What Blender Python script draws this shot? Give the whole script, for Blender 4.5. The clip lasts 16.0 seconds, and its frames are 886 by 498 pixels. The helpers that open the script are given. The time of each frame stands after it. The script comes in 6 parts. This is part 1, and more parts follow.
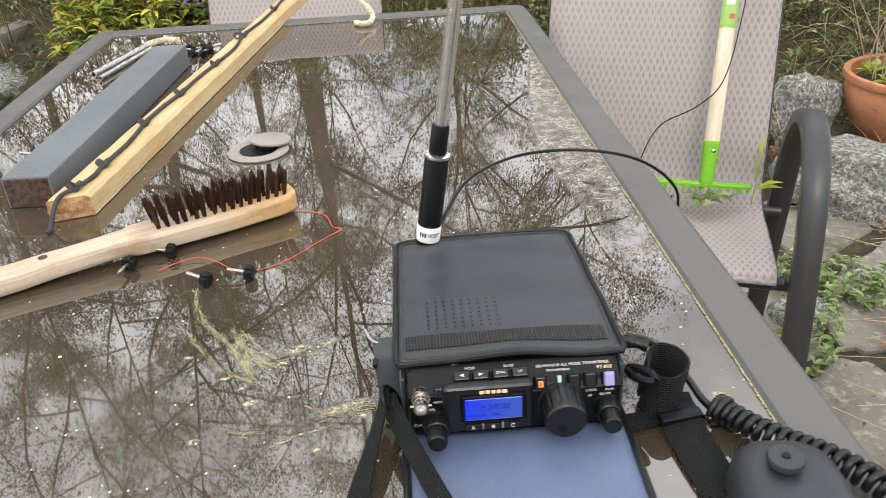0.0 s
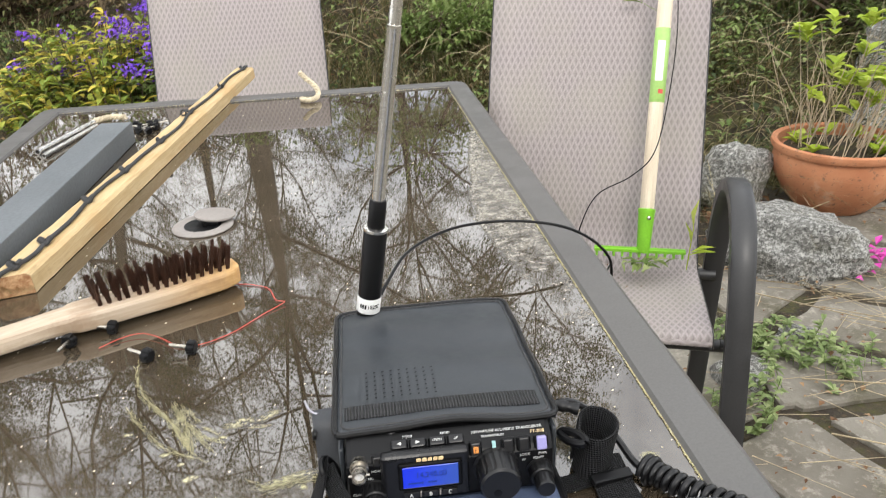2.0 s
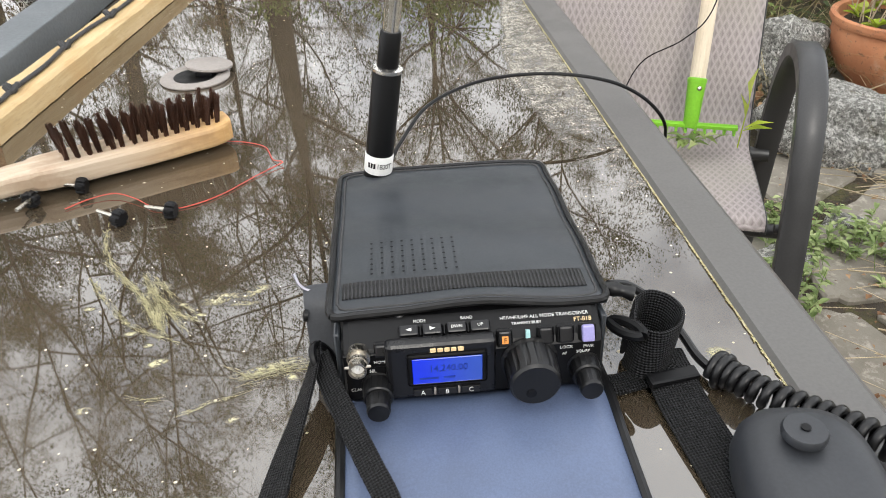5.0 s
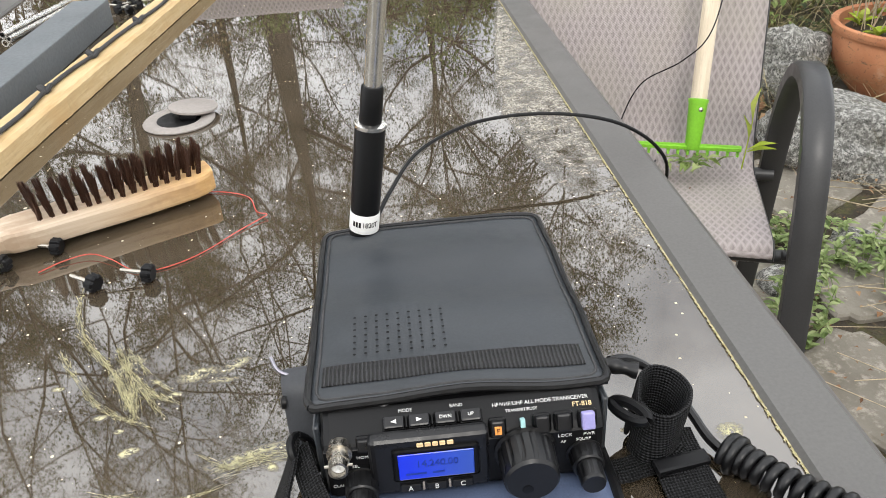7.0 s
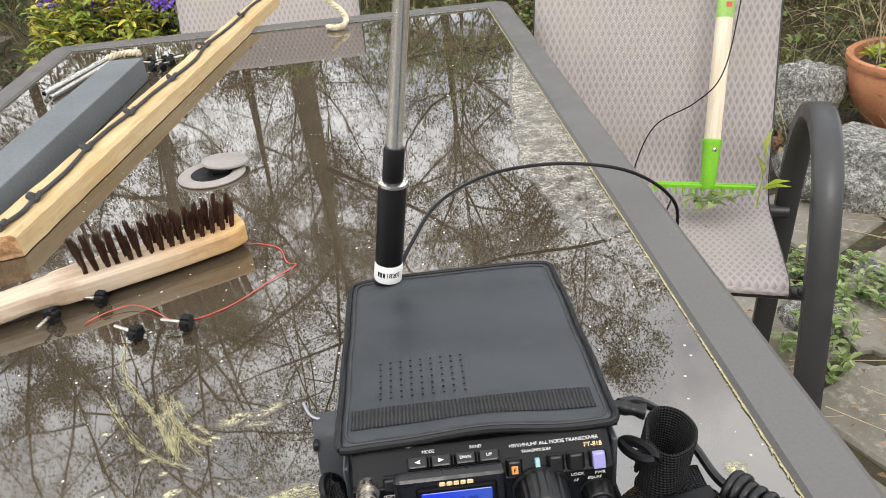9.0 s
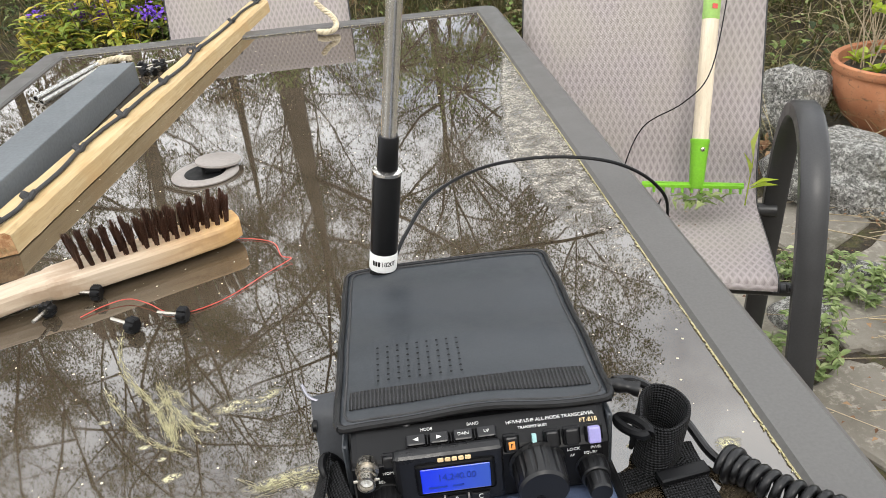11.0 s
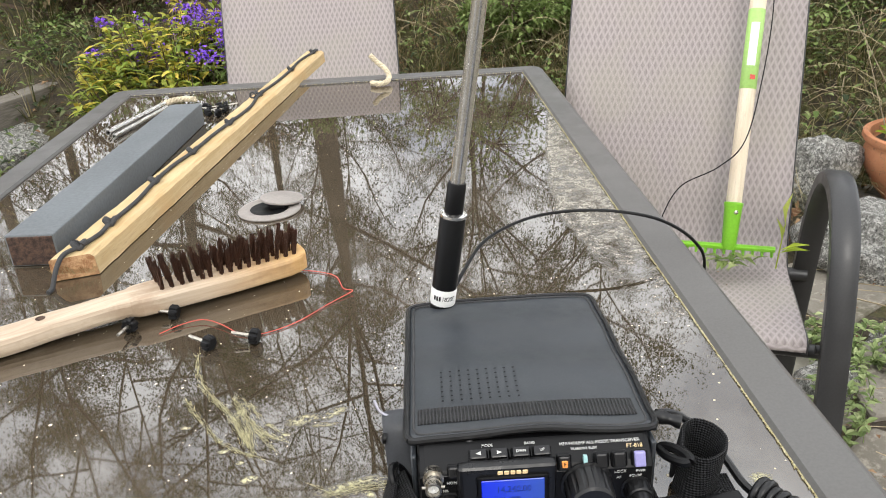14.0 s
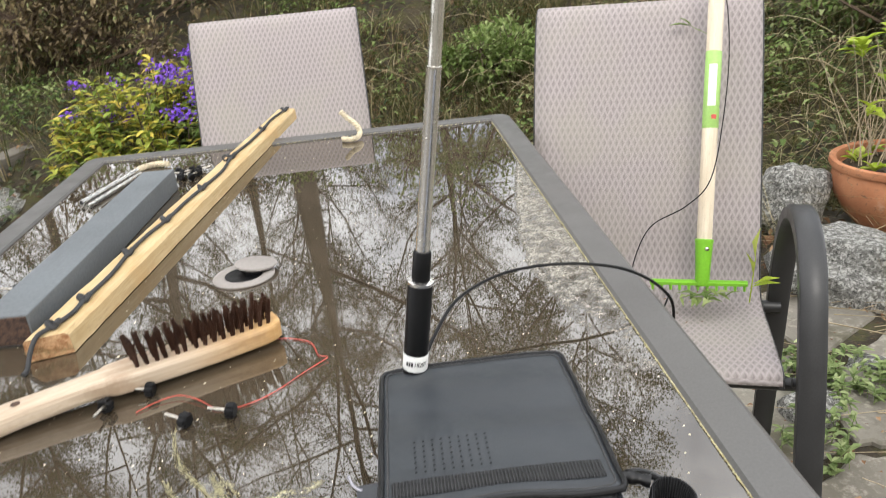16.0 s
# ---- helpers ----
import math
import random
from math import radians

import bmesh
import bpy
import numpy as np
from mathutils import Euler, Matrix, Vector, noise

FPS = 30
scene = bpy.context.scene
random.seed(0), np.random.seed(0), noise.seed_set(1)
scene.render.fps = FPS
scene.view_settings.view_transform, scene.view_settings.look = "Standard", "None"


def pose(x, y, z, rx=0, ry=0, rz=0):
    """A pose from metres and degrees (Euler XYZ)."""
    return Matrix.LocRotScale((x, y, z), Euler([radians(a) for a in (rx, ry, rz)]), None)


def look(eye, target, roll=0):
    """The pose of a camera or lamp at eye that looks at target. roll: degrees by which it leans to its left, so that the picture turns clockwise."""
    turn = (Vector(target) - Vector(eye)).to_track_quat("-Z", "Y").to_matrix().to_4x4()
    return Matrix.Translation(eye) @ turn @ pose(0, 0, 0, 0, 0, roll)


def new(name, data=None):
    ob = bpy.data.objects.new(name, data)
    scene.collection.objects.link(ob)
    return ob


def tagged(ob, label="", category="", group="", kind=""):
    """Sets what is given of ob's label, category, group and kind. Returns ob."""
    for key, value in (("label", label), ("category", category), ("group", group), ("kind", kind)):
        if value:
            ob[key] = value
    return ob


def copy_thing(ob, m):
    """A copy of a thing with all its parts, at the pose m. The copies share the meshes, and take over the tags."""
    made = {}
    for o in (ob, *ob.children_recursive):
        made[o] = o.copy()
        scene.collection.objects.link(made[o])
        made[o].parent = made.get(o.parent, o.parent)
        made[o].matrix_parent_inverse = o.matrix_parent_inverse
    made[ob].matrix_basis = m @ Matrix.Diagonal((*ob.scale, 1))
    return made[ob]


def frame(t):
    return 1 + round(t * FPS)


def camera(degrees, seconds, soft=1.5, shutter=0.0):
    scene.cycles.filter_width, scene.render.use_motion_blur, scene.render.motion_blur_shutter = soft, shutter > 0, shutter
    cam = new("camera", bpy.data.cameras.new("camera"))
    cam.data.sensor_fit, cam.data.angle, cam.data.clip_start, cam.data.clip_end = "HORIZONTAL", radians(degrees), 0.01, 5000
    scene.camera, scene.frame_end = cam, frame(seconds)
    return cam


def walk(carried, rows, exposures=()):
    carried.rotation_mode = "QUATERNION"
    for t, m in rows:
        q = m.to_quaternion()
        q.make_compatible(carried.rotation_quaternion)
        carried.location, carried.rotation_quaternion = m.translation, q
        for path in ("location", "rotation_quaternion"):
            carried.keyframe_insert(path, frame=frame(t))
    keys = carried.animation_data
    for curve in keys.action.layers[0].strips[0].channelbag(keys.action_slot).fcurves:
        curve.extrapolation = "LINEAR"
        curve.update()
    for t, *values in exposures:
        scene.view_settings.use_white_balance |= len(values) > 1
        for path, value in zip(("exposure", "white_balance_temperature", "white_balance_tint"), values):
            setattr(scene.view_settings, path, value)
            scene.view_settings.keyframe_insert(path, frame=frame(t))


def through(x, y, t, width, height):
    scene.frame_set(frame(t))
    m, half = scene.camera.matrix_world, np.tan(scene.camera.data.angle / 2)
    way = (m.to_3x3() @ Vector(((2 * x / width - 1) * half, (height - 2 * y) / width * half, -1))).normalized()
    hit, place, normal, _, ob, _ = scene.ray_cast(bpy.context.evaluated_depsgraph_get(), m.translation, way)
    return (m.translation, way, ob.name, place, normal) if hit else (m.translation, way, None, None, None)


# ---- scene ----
cam = camera(58.6, 16.0, soft=0.8, shutter=0.5)
PATH = [
    (0, (0.483, 0.687, 1.089), (0.569, 2.431, 0.115), -3.1),
    (0.5, (0.466, 0.71, 1.07), (0.555, 2.455, 0.098), -2.7),
    (1, (0.471, 0.713, 1.074), (0.584, 2.468, 0.122), -2.5),
    (1.5, (0.485, 0.694, 1.082), (0.641, 2.468, 0.173), -2.3),
    (2, (0.494, 0.667, 1.101), (0.713, 2.475, 0.275), -2.4),
    (2.5, (0.499, 0.674, 1.101), (0.741, 2.496, 0.312), -2.7),
    (3, (0.502, 0.693, 1.098), (0.728, 2.517, 0.311), -2.7),
    (3.5, (0.479, 0.687, 1.107), (0.66, 2.504, 0.291), -2.6),
    (4, (0.484, 0.68, 1.09), (0.627, 2.466, 0.201), -2.5),
    (4.2, (0.489, 0.691, 1.066), (0.62, 2.45, 0.124), -2.5),
    (6.3, (0.512, 0.833, 1.017), (0.679, 2.48, -0.105), -1.8),
    (6.5, (0.513, 0.83, 1.018), (0.664, 2.492, -0.085), -2.6),
    (7, (0.519, 0.808, 1.042), (0.645, 2.499, -0.017), -3.6),
    (7.5, (0.51, 0.795, 1.044), (0.625, 2.507, 0.016), -3.6),
    (8, (0.503, 0.796, 1.04), (0.604, 2.518, 0.027), -3.8),
    (8.5, (0.508, 0.796, 1.044), (0.595, 2.529, 0.049), -4.5),
    (8.7, (0.512, 0.792, 1.052), (0.593, 2.527, 0.06), -5.0),
    (9, (0.521, 0.783, 1.068), (0.598, 2.525, 0.09), -5.4),
    (9.2, (0.526, 0.788, 1.06), (0.595, 2.532, 0.084), -5.9),
    (11.3, (0.515, 0.768, 1.057), (0.629, 2.521, 0.102), -5.6),
    (11.5, (0.523, 0.769, 1.06), (0.646, 2.509, 0.083), -5.7),
    (12, (0.521, 0.787, 1.043), (0.686, 2.482, -0.006), -4.3),
    (12.5, (0.502, 0.725, 1.081), (0.656, 2.558, 0.296), -2.3),
    (13, (0.497, 0.731, 1.073), (0.631, 2.56, 0.275), -2.3),
    (13.5, (0.49, 0.717, 1.078), (0.595, 2.542, 0.266), -2.4),
    (14, (0.484, 0.719, 1.075), (0.544, 2.534, 0.238), -3.1),
    (14.5, (0.495, 0.732, 1.068), (0.543, 2.537, 0.209), -3.6),
    (15, (0.491, 0.721, 1.072), (0.545, 2.533, 0.228), -4.0),
    (15.5, (0.492, 0.708, 1.084), (0.561, 2.535, 0.272), -4.3),
    (16, (0.499, 0.716, 1.1), (0.608, 2.566, 0.348), -5.5),
]
walk(cam, [(t, look(eye, target, roll)) for t, eye, target, roll in PATH])

# ---- sky, sun and exposure ----
world = bpy.data.worlds.new("sky")
scene.world = world
world.use_nodes = True
wt = world.node_tree
wt.nodes.clear()
w_out = wt.nodes.new("ShaderNodeOutputWorld")
w_bg = wt.nodes.new("ShaderNodeBackground")
w_sky = wt.nodes.new("ShaderNodeTexSky")
w_sky.sky_type = "NISHITA"
w_sky.sun_disc = False
w_sky.sun_elevation, w_sky.sun_rotation = radians(48), radians(200)
w_sky.air_density, w_sky.dust_density = 1.0, 2.0
w_co = wt.nodes.new("ShaderNodeTexCoord")
w_no = wt.nodes.new("ShaderNodeTexNoise")
w_no.inputs["Scale"].default_value, w_no.inputs["Detail"].default_value = 2.4, 5
w_ra = wt.nodes.new("ShaderNodeValToRGB")
w_ra.color_ramp.elements[0].position, w_ra.color_ramp.elements[1].position = 0.33, 0.50
w_mix = wt.nodes.new("ShaderNodeMix")
w_mix.data_type = "RGBA"
w_mix.inputs["B"].default_value = (17.6, 17.8, 18.1, 1)
wt.links.new(w_co.outputs["Generated"], w_no.inputs["Vector"])
wt.links.new(w_no.outputs["Fac"], w_ra.inputs["Fac"])
wt.links.new(w_ra.outputs["Color"], w_mix.inputs["Factor"])
wt.links.new(w_sky.outputs["Color"], w_mix.inputs["A"])
wt.links.new(w_mix.outputs["Result"], w_bg.inputs["Color"])
w_bg.inputs["Strength"].default_value = 0.145
wt.links.new(w_bg.outputs["Background"], w_out.inputs["Surface"])

sun = new("sun", bpy.data.lights.new("sun", "SUN"))
sun.data.energy, sun.data.angle, sun.data.color = 1.3, radians(20), (1.0, 0.95, 0.87)
sun.matrix_world = look((0.9, -4.0, 6.0), (0.5, 1.6, 0.7))
scene.view_settings.exposure = 0.0


# ---- materials ----
def rgb(*c):
    return (*c, 1.0)


class Nodes:
    """A small wrapper to write node trees in short lines."""

    def __init__(self, name):
        self.mat = bpy.data.materials.new(name)
        self.mat.use_nodes = True
        self.tree = self.mat.node_tree
        self.bsdf = self.tree.nodes["Principled BSDF"]
        self.tc = self.tree.nodes.new("ShaderNodeTexCoord")

    def put(self, sock, value):
        if hasattr(value, "links"):
            self.tree.links.new(value, sock)
        else:
            sock.default_value = value

    def noise(self, scale, detail=4, rough=0.6, vec=None, dist=0.0):
        n = self.tree.nodes.new("ShaderNodeTexNoise")
        n.inputs["Scale"].default_value, n.inputs["Detail"].default_value = scale, detail
        n.inputs["Roughness"].default_value, n.inputs["Distortion"].default_value = rough, dist
        self.tree.links.new(vec or self.tc.outputs["Object"], n.inputs["Vector"])
        return n.outputs["Fac"]

    def voronoi(self, scale, vec=None, out="Distance", rand=1.0):
        n = self.tree.nodes.new("ShaderNodeTexVoronoi")
        n.inputs["Scale"].default_value, n.inputs["Randomness"].default_value = scale, rand
        self.tree.links.new(vec or self.tc.outputs["Object"], n.inputs["Vector"])
        return n.outputs[out]

    def math(self, op, a, b=0.0, c=0.0):
        n = self.tree.nodes.new("ShaderNodeMath")
        n.operation = op
        for s, v in zip(n.inputs, (a, b, c)):
            self.put(s, v)
        return n.outputs[0]

    def step(self, v, lo, hi, to0=0.0, to1=1.0):
        n = self.tree.nodes.new("ShaderNodeMapRange")
        n.interpolation_type = "SMOOTHSTEP"
        for key, val in (("Value", v), ("From Min", lo), ("From Max", hi), ("To Min", to0), ("To Max", to1)):
            self.put(n.inputs[key], val)
        return n.outputs["Result"]

    def mix(self, f, a, b, blend="MIX"):
        n = self.tree.nodes.new("ShaderNodeMix")
        n.data_type, n.blend_type = "RGBA", blend
        self.put(n.inputs["Factor"], f)
        self.put(n.inputs["A"], a)
        self.put(n.inputs["B"], b)
        return n.outputs["Result"]

    def bent(self, scale, amount):
        """Object coordinates pushed about by a soft noise."""
        n = self.tree.nodes.new("ShaderNodeTexNoise")
        n.inputs["Scale"].default_value, n.inputs["Detail"].default_value = scale, 2
        self.tree.links.new(self.tc.outputs["Object"], n.inputs["Vector"])
        v = self.tree.nodes.new("ShaderNodeVectorMath")
        v.operation = "MULTIPLY_ADD"
        self.tree.links.new(n.outputs["Color"], v.inputs[0])
        v.inputs[1].default_value = (amount, amount, 0)
        self.tree.links.new(self.tc.outputs["Object"], v.inputs[2])
        w = self.tree.nodes.new("ShaderNodeVectorMath")
        w.operation = "SUBTRACT"
        self.tree.links.new(v.outputs[0], w.inputs[0])
        w.inputs[1].default_value = (amount / 2, amount / 2, 0)
        return w.outputs[0]

    def mapped(self, loc=(0, 0, 0), rot=(0, 0, 0), scale=(1, 1, 1), src="Object", vec=None):
        n = self.tree.nodes.new("ShaderNodeMapping")
        n.vector_type = "TEXTURE"
        n.inputs["Location"].default_value = loc
        n.inputs["Rotation"].default_value = [radians(a) for a in rot]
        n.inputs["Scale"].default_value = scale
        self.tree.links.new(vec or self.tc.outputs[src], n.inputs["Vector"])
        return n.outputs["Vector"]

    def length(self, vec):
        n = self.tree.nodes.new("ShaderNodeVectorMath")
        n.operation = "LENGTH"
        self.tree.links.new(vec, n.inputs[0])
        return n.outputs["Value"]

    def axes(self, src="Object"):
        n = self.tree.nodes.new("ShaderNodeSeparateXYZ")
        self.tree.links.new(self.tc.outputs[src], n.inputs[0])
        return n.outputs

    def chance(self, island=False):
        if island:
            return self.tree.nodes.new("ShaderNodeNewGeometry").outputs["Random Per Island"]
        return self.tree.nodes.new("ShaderNodeObjectInfo").outputs["Random"]

    def ramp(self, f, stops):
        n = self.tree.nodes.new("ShaderNodeValToRGB")
        els = n.color_ramp.elements
        while len(els) < len(stops):
            els.new(0.5)
        for e, (p, c) in zip(els, stops):
            e.position, e.color = p, rgb(*c)
        self.put(n.inputs["Fac"], f)
        return n.outputs["Color"]

    def bump(self, height, strength, distance=0.002):
        n = self.tree.nodes.new("ShaderNodeBump")
        n.inputs["Strength"].default_value, n.inputs["Distance"].default_value = strength, distance
        self.tree.links.new(height, n.inputs["Height"])
        self.tree.links.new(n.outputs["Normal"], self.bsdf.inputs["Normal"])

    def done(self, color=None, rough=None, metal=None, spec=None):
        for key, v in (("Base Color", color), ("Roughness", rough), ("Metallic", metal), ("Specular IOR Level", spec)):
            if v is not None:
                self.put(self.bsdf.inputs[key], v)
        return self.mat


def plain(name, c, rough=0.5, metal=0.0, fine=180.0, coarse=12.0, vary=0.25, bump=0.15, spec=0.5, dist=0.001):
    """A surface with grain and broad variation round one colour."""
    n = Nodes(name)
    dark = rgb(*[v * (1 - vary) for v in c])
    light = rgb(*[min(1, v * (1 + vary)) for v in c])
    f = n.math("ADD", n.math("MULTIPLY", n.noise(fine), 0.5), n.math("MULTIPLY", n.noise(coarse), 0.5))
    col = n.mix(n.step(f, 0.3, 0.7), dark, light)
    n.bump(n.noise(fine), bump, dist)
    return n.done(col, n.step(n.noise(coarse * 2), 0.3, 0.7, max(0.02, rough - 0.08), rough + 0.08), metal, spec)


M = {}
M["black_plastic"] = plain("black_plastic", (0.004, 0.004, 0.0045), 0.4, fine=900, coarse=40, bump=0.08, spec=0.22, dist=0.0003)
M["panel"] = plain("radio_panel", (0.0045, 0.0045, 0.005), 0.42, fine=1500, coarse=60, bump=0.2, spec=0.22, dist=0.0002)
M["rubber"] = plain("rubber", (0.006, 0.006, 0.0065), 0.36, fine=700, coarse=50, bump=0.1, spec=0.38, dist=0.0003)
M["vinyl"] = plain("black_vinyl", (0.026, 0.030, 0.035), 0.41, fine=600, coarse=18, vary=0.2, bump=0.2, dist=0.0003)
M["lining"] = plain("blue_lining", (0.085, 0.112, 0.185), 0.45, fine=900, coarse=22, vary=0.18, bump=0.2, dist=0.0003)
M["vinyl_side"] = plain("black_vinyl_side", (0.022, 0.024, 0.028), 0.5, fine=600, coarse=18, vary=0.2, bump=0.2, dist=0.0003)
M["dull_metal"] = plain("dull_metal", (0.2, 0.2, 0.23), 0.42, 1.0, fine=400, coarse=60, vary=0.12, bump=0.05)
M["chrome"] = plain("chrome", (0.8, 0.78, 0.74), 0.2, 1.0, fine=300, coarse=30, vary=0.06, bump=0.02)
M["nickel"] = plain("nickel", (0.45, 0.42, 0.37), 0.26, 1.0, fine=400, coarse=60, vary=0.12, bump=0.05)
M["brass"] = plain("brass", (0.5, 0.36, 0.16), 0.3, 1.0, vary=0.15)
M["white"] = plain("white_print", (0.62, 0.62, 0.6), 0.55, fine=800, vary=0.06, bump=0.02)
M["label_white"] = plain("white_label", (0.72, 0.72, 0.7), 0.5, fine=500, vary=0.08, bump=0.02)
M["gold_print"] = plain("gold_print", (0.8, 0.6, 0.32), 0.45, fine=800, vary=0.1, bump=0.02)
M["lilac"] = plain("lilac_button", (0.28, 0.26, 0.5), 0.4, fine=800, vary=0.08, bump=0.03)
M["orange"] = plain("orange_window", (0.75, 0.28, 0.06), 0.4, fine=800, vary=0.08, bump=0.02)
M["cyan"] = plain("clear_lamp_lens", (0.3, 0.5, 0.5), 0.2, fine=800, vary=0.1, bump=0.02)
M["frame"] = plain("grey_brown_enamel", (0.092, 0.088, 0.083), 0.42, fine=420, coarse=7, vary=0.14, bump=0.12, dist=0.0004)
M["chair_frame"] = plain("charcoal_enamel", (0.024, 0.0235, 0.024), 0.42, fine=420, coarse=12, vary=0.2, bump=0.15, dist=0.0004)
M["green_plastic"] = plain("lime_green_plastic", (0.2, 0.5, 0.03), 0.4, fine=300, coarse=20, vary=0.12, bump=0.05)
M["terracotta"] = None
M["red_wire"] = plain("red_wire", (0.5, 0.06, 0.04), 0.45, vary=0.15)
M["cord"] = plain("dark_grey_cord", (0.035, 0.035, 0.036), 0.75, fine=1600, coarse=90, vary=0.5, bump=0.6, dist=0.0006)
M["straw"] = plain("dry_straw", (0.4, 0.32, 0.2), 0.7, vary=0.3)
M["cream_rope"] = plain("cream_rope", (0.55, 0.47, 0.33), 0.8, fine=900, coarse=80, vary=0.4, bump=0.8, dist=0.001)
M["bristle"] = plain("rusty_bristle", (0.055, 0.024, 0.014), 0.5, 0.2, fine=900, coarse=90, vary=0.6)
M["ring_plastic"] = plain("pale_grey_plastic", (0.26, 0.235, 0.215), 0.55, fine=300, coarse=20, vary=0.15)
M["lcd_ink"] = plain("display_ink", (0.008, 0.035, 0.3), 0.5, vary=0.1)
M["plaster"] = plain("pale_plaster", (0.5, 0.47, 0.42), 0.9, fine=60, coarse=2, vary=0.12, bump=0.4, dist=0.004)
M["housing"] = plain("satin_black_moulding", (0.006, 0.006, 0.007), 0.33, fine=1500, coarse=60, bump=0.1, spec=0.38, dist=0.0002)
M["pale_green"] = plain("pale_green_print", (0.32, 0.52, 0.14), 0.45, vary=0.12)
M["pink"] = plain("magenta_petal", (0.5, 0.04, 0.3), 0.6, vary=0.25)


def webbing():
    n = Nodes("black_webbing")
    x, y, z = n.axes("UV")
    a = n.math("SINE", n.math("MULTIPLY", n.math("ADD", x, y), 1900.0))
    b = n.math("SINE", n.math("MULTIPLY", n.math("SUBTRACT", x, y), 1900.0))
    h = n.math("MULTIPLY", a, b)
    # highlights on the weave and shade in its crevices are put into the colour
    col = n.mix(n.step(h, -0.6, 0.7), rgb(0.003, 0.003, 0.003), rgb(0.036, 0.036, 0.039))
    n.bump(h, 1.0, 0.0022)
    return n.done(col, n.step(n.noise(60), 0.3, 0.7, 0.62, 0.8), None, 0.25)


def ribbed():
    n = Nodes("black_hook_strip")
    x, y, z = n.axes("Object")
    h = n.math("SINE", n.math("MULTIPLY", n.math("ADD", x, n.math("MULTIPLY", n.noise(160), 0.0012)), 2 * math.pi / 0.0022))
    # colour follows the rib height: shade painted into the grooves
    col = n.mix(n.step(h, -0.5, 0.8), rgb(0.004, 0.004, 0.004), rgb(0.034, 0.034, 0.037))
    n.bump(h, 0.9, 0.001)
    return n.done(col, 0.6)


def glass_top():
    """Brown glass under dust, pollen and scratches."""
    n = Nodes("dusty_brown_glass")
    x, y, z = n.axes("Object")
    film = n.noise(5.0, 6, 0.65)
    fine = n.noise(55.0, 5, 0.7)
    base = n.mix(n.step(film, 0.3, 0.7), rgb(0.040, 0.030, 0.019), rgb(0.068, 0.052, 0.034))
    base = n.mix(n.step(fine, 0.5, 0.8, 0.0, 0.35), base, rgb(0.13, 0.112, 0.088))
    # dust that the rain has left along the long edge
    shore = n.ramp(n.math("DIVIDE", n.math("ADD", y, 0.5), 1.25), [(p, (v, v, v)) for p, v in (
        (0.02, 0.420), (0.11, 0.364), (0.19, 0.350), (0.28, 0.336), (0.35, 0.329), (0.44, 0.336), (0.555, 0.358), (0.70, 0.392), (0.95, 0.414))])
    shore = n.math("ADD", shore, n.math("MULTIPLY", n.math("SUBTRACT", n.noise(14, 4), 0.5), 0.022))
    inland = n.math("SUBTRACT", x, shore)
    dust = n.step(inland, -0.003, 0.006)
    tide = n.math("MULTIPLY", n.step(n.math("ABSOLUTE", n.math("SUBTRACT", inland, 0.004)), 0.007, 0.0), n.step(y, -0.25, -0.05))
    lower = n.step(y, -0.38, 0.0, 0.22, 1.0)
    grains = n.math("MULTIPLY", n.step(n.noise(420, 4, 0.9), 0.45, 0.58), n.step(n.noise(110, 4, 0.8), 0.34, 0.56, 0.35, 1.0))
    blots = n.step(n.noise(46, 7, 0.8), n.math("SUBTRACT", 0.60, n.math("MULTIPLY", lower, 0.22)), n.math("SUBTRACT", 0.70, n.math("MULTIPLY", lower, 0.13)))
    dust = n.math("MULTIPLY", dust, n.math("MULTIPLY", n.math("ADD", n.math("MULTIPLY", grains, 0.88), 0.12), blots))
    dust = n.math("MINIMUM", n.math("ADD", dust, n.math("MULTIPLY", tide, n.math("MULTIPLY", grains, 0.5))), 0.95)
    base = n.mix(dust, base, rgb(0.42, 0.39, 0.32))
    # pollen in flaky blotches
    def patches(vec, table, fall):
        top = None
        for cx, cy, rot, sx, sy, amount in table:
            v = n.mapped((cx, cy, 0), (0, 0, rot), (sx, sy, 1.0), vec=vec)
            e = n.math("MULTIPLY", n.step(n.length(v), 1.15, fall), amount * 1.6)
            top = e if top is None else n.math("MAXIMUM", top, e)
        return top

    flake = n.step(n.noise(230, 7, 0.85, None, 0.8), 0.44, 0.58)
    blots_p = patches(n.bent(60, 0.008), (
        (0.016, -0.420, 55, 0.014, 0.005, 0.9), (0.024, -0.410, -35, 0.013, 0.004, 0.6), (0.053, -0.4484, 8, 0.009, 0.0034, 1.3), (0.0665, -0.4311, 12, 0.017, 0.0078, 0.85),
        (0.088, -0.426, 35, 0.015, 0.007, 0.6), (0.083, -0.439, 5, 0.016, 0.004, 0.45), (0.028, -0.4745, 20, 0.0045, 0.003, 1.2), (0.042, -0.434, 10, 0.005, 0.003, 1.0),
        (0.105, -0.507, 14, 0.030, 0.0075, 0.9), (0.118, -0.517, -30, 0.006, 0.004, 1.2), (0.036, -0.494, 20, 0.009, 0.0055, 1.25), (0.370, -0.530, 20, 0.011, 0.008, 1.1),
        (0.014, -0.462, 10, 0.006, 0.0025, 0.9), (-0.02, -0.43, 0, 0.005, 0.003, 0.8), (0.004, -0.53, 10, 0.007, 0.004, 0.7), (0.088, -0.548, 20, 0.005, 0.003, 0.9),
    ), 0.35)
    smear = n.math("MULTIPLY", blots_p, flake)
    smear = n.math("MINIMUM", smear, 1.0)
    base = n.mix(smear, base, rgb(0.62, 0.58, 0.30))
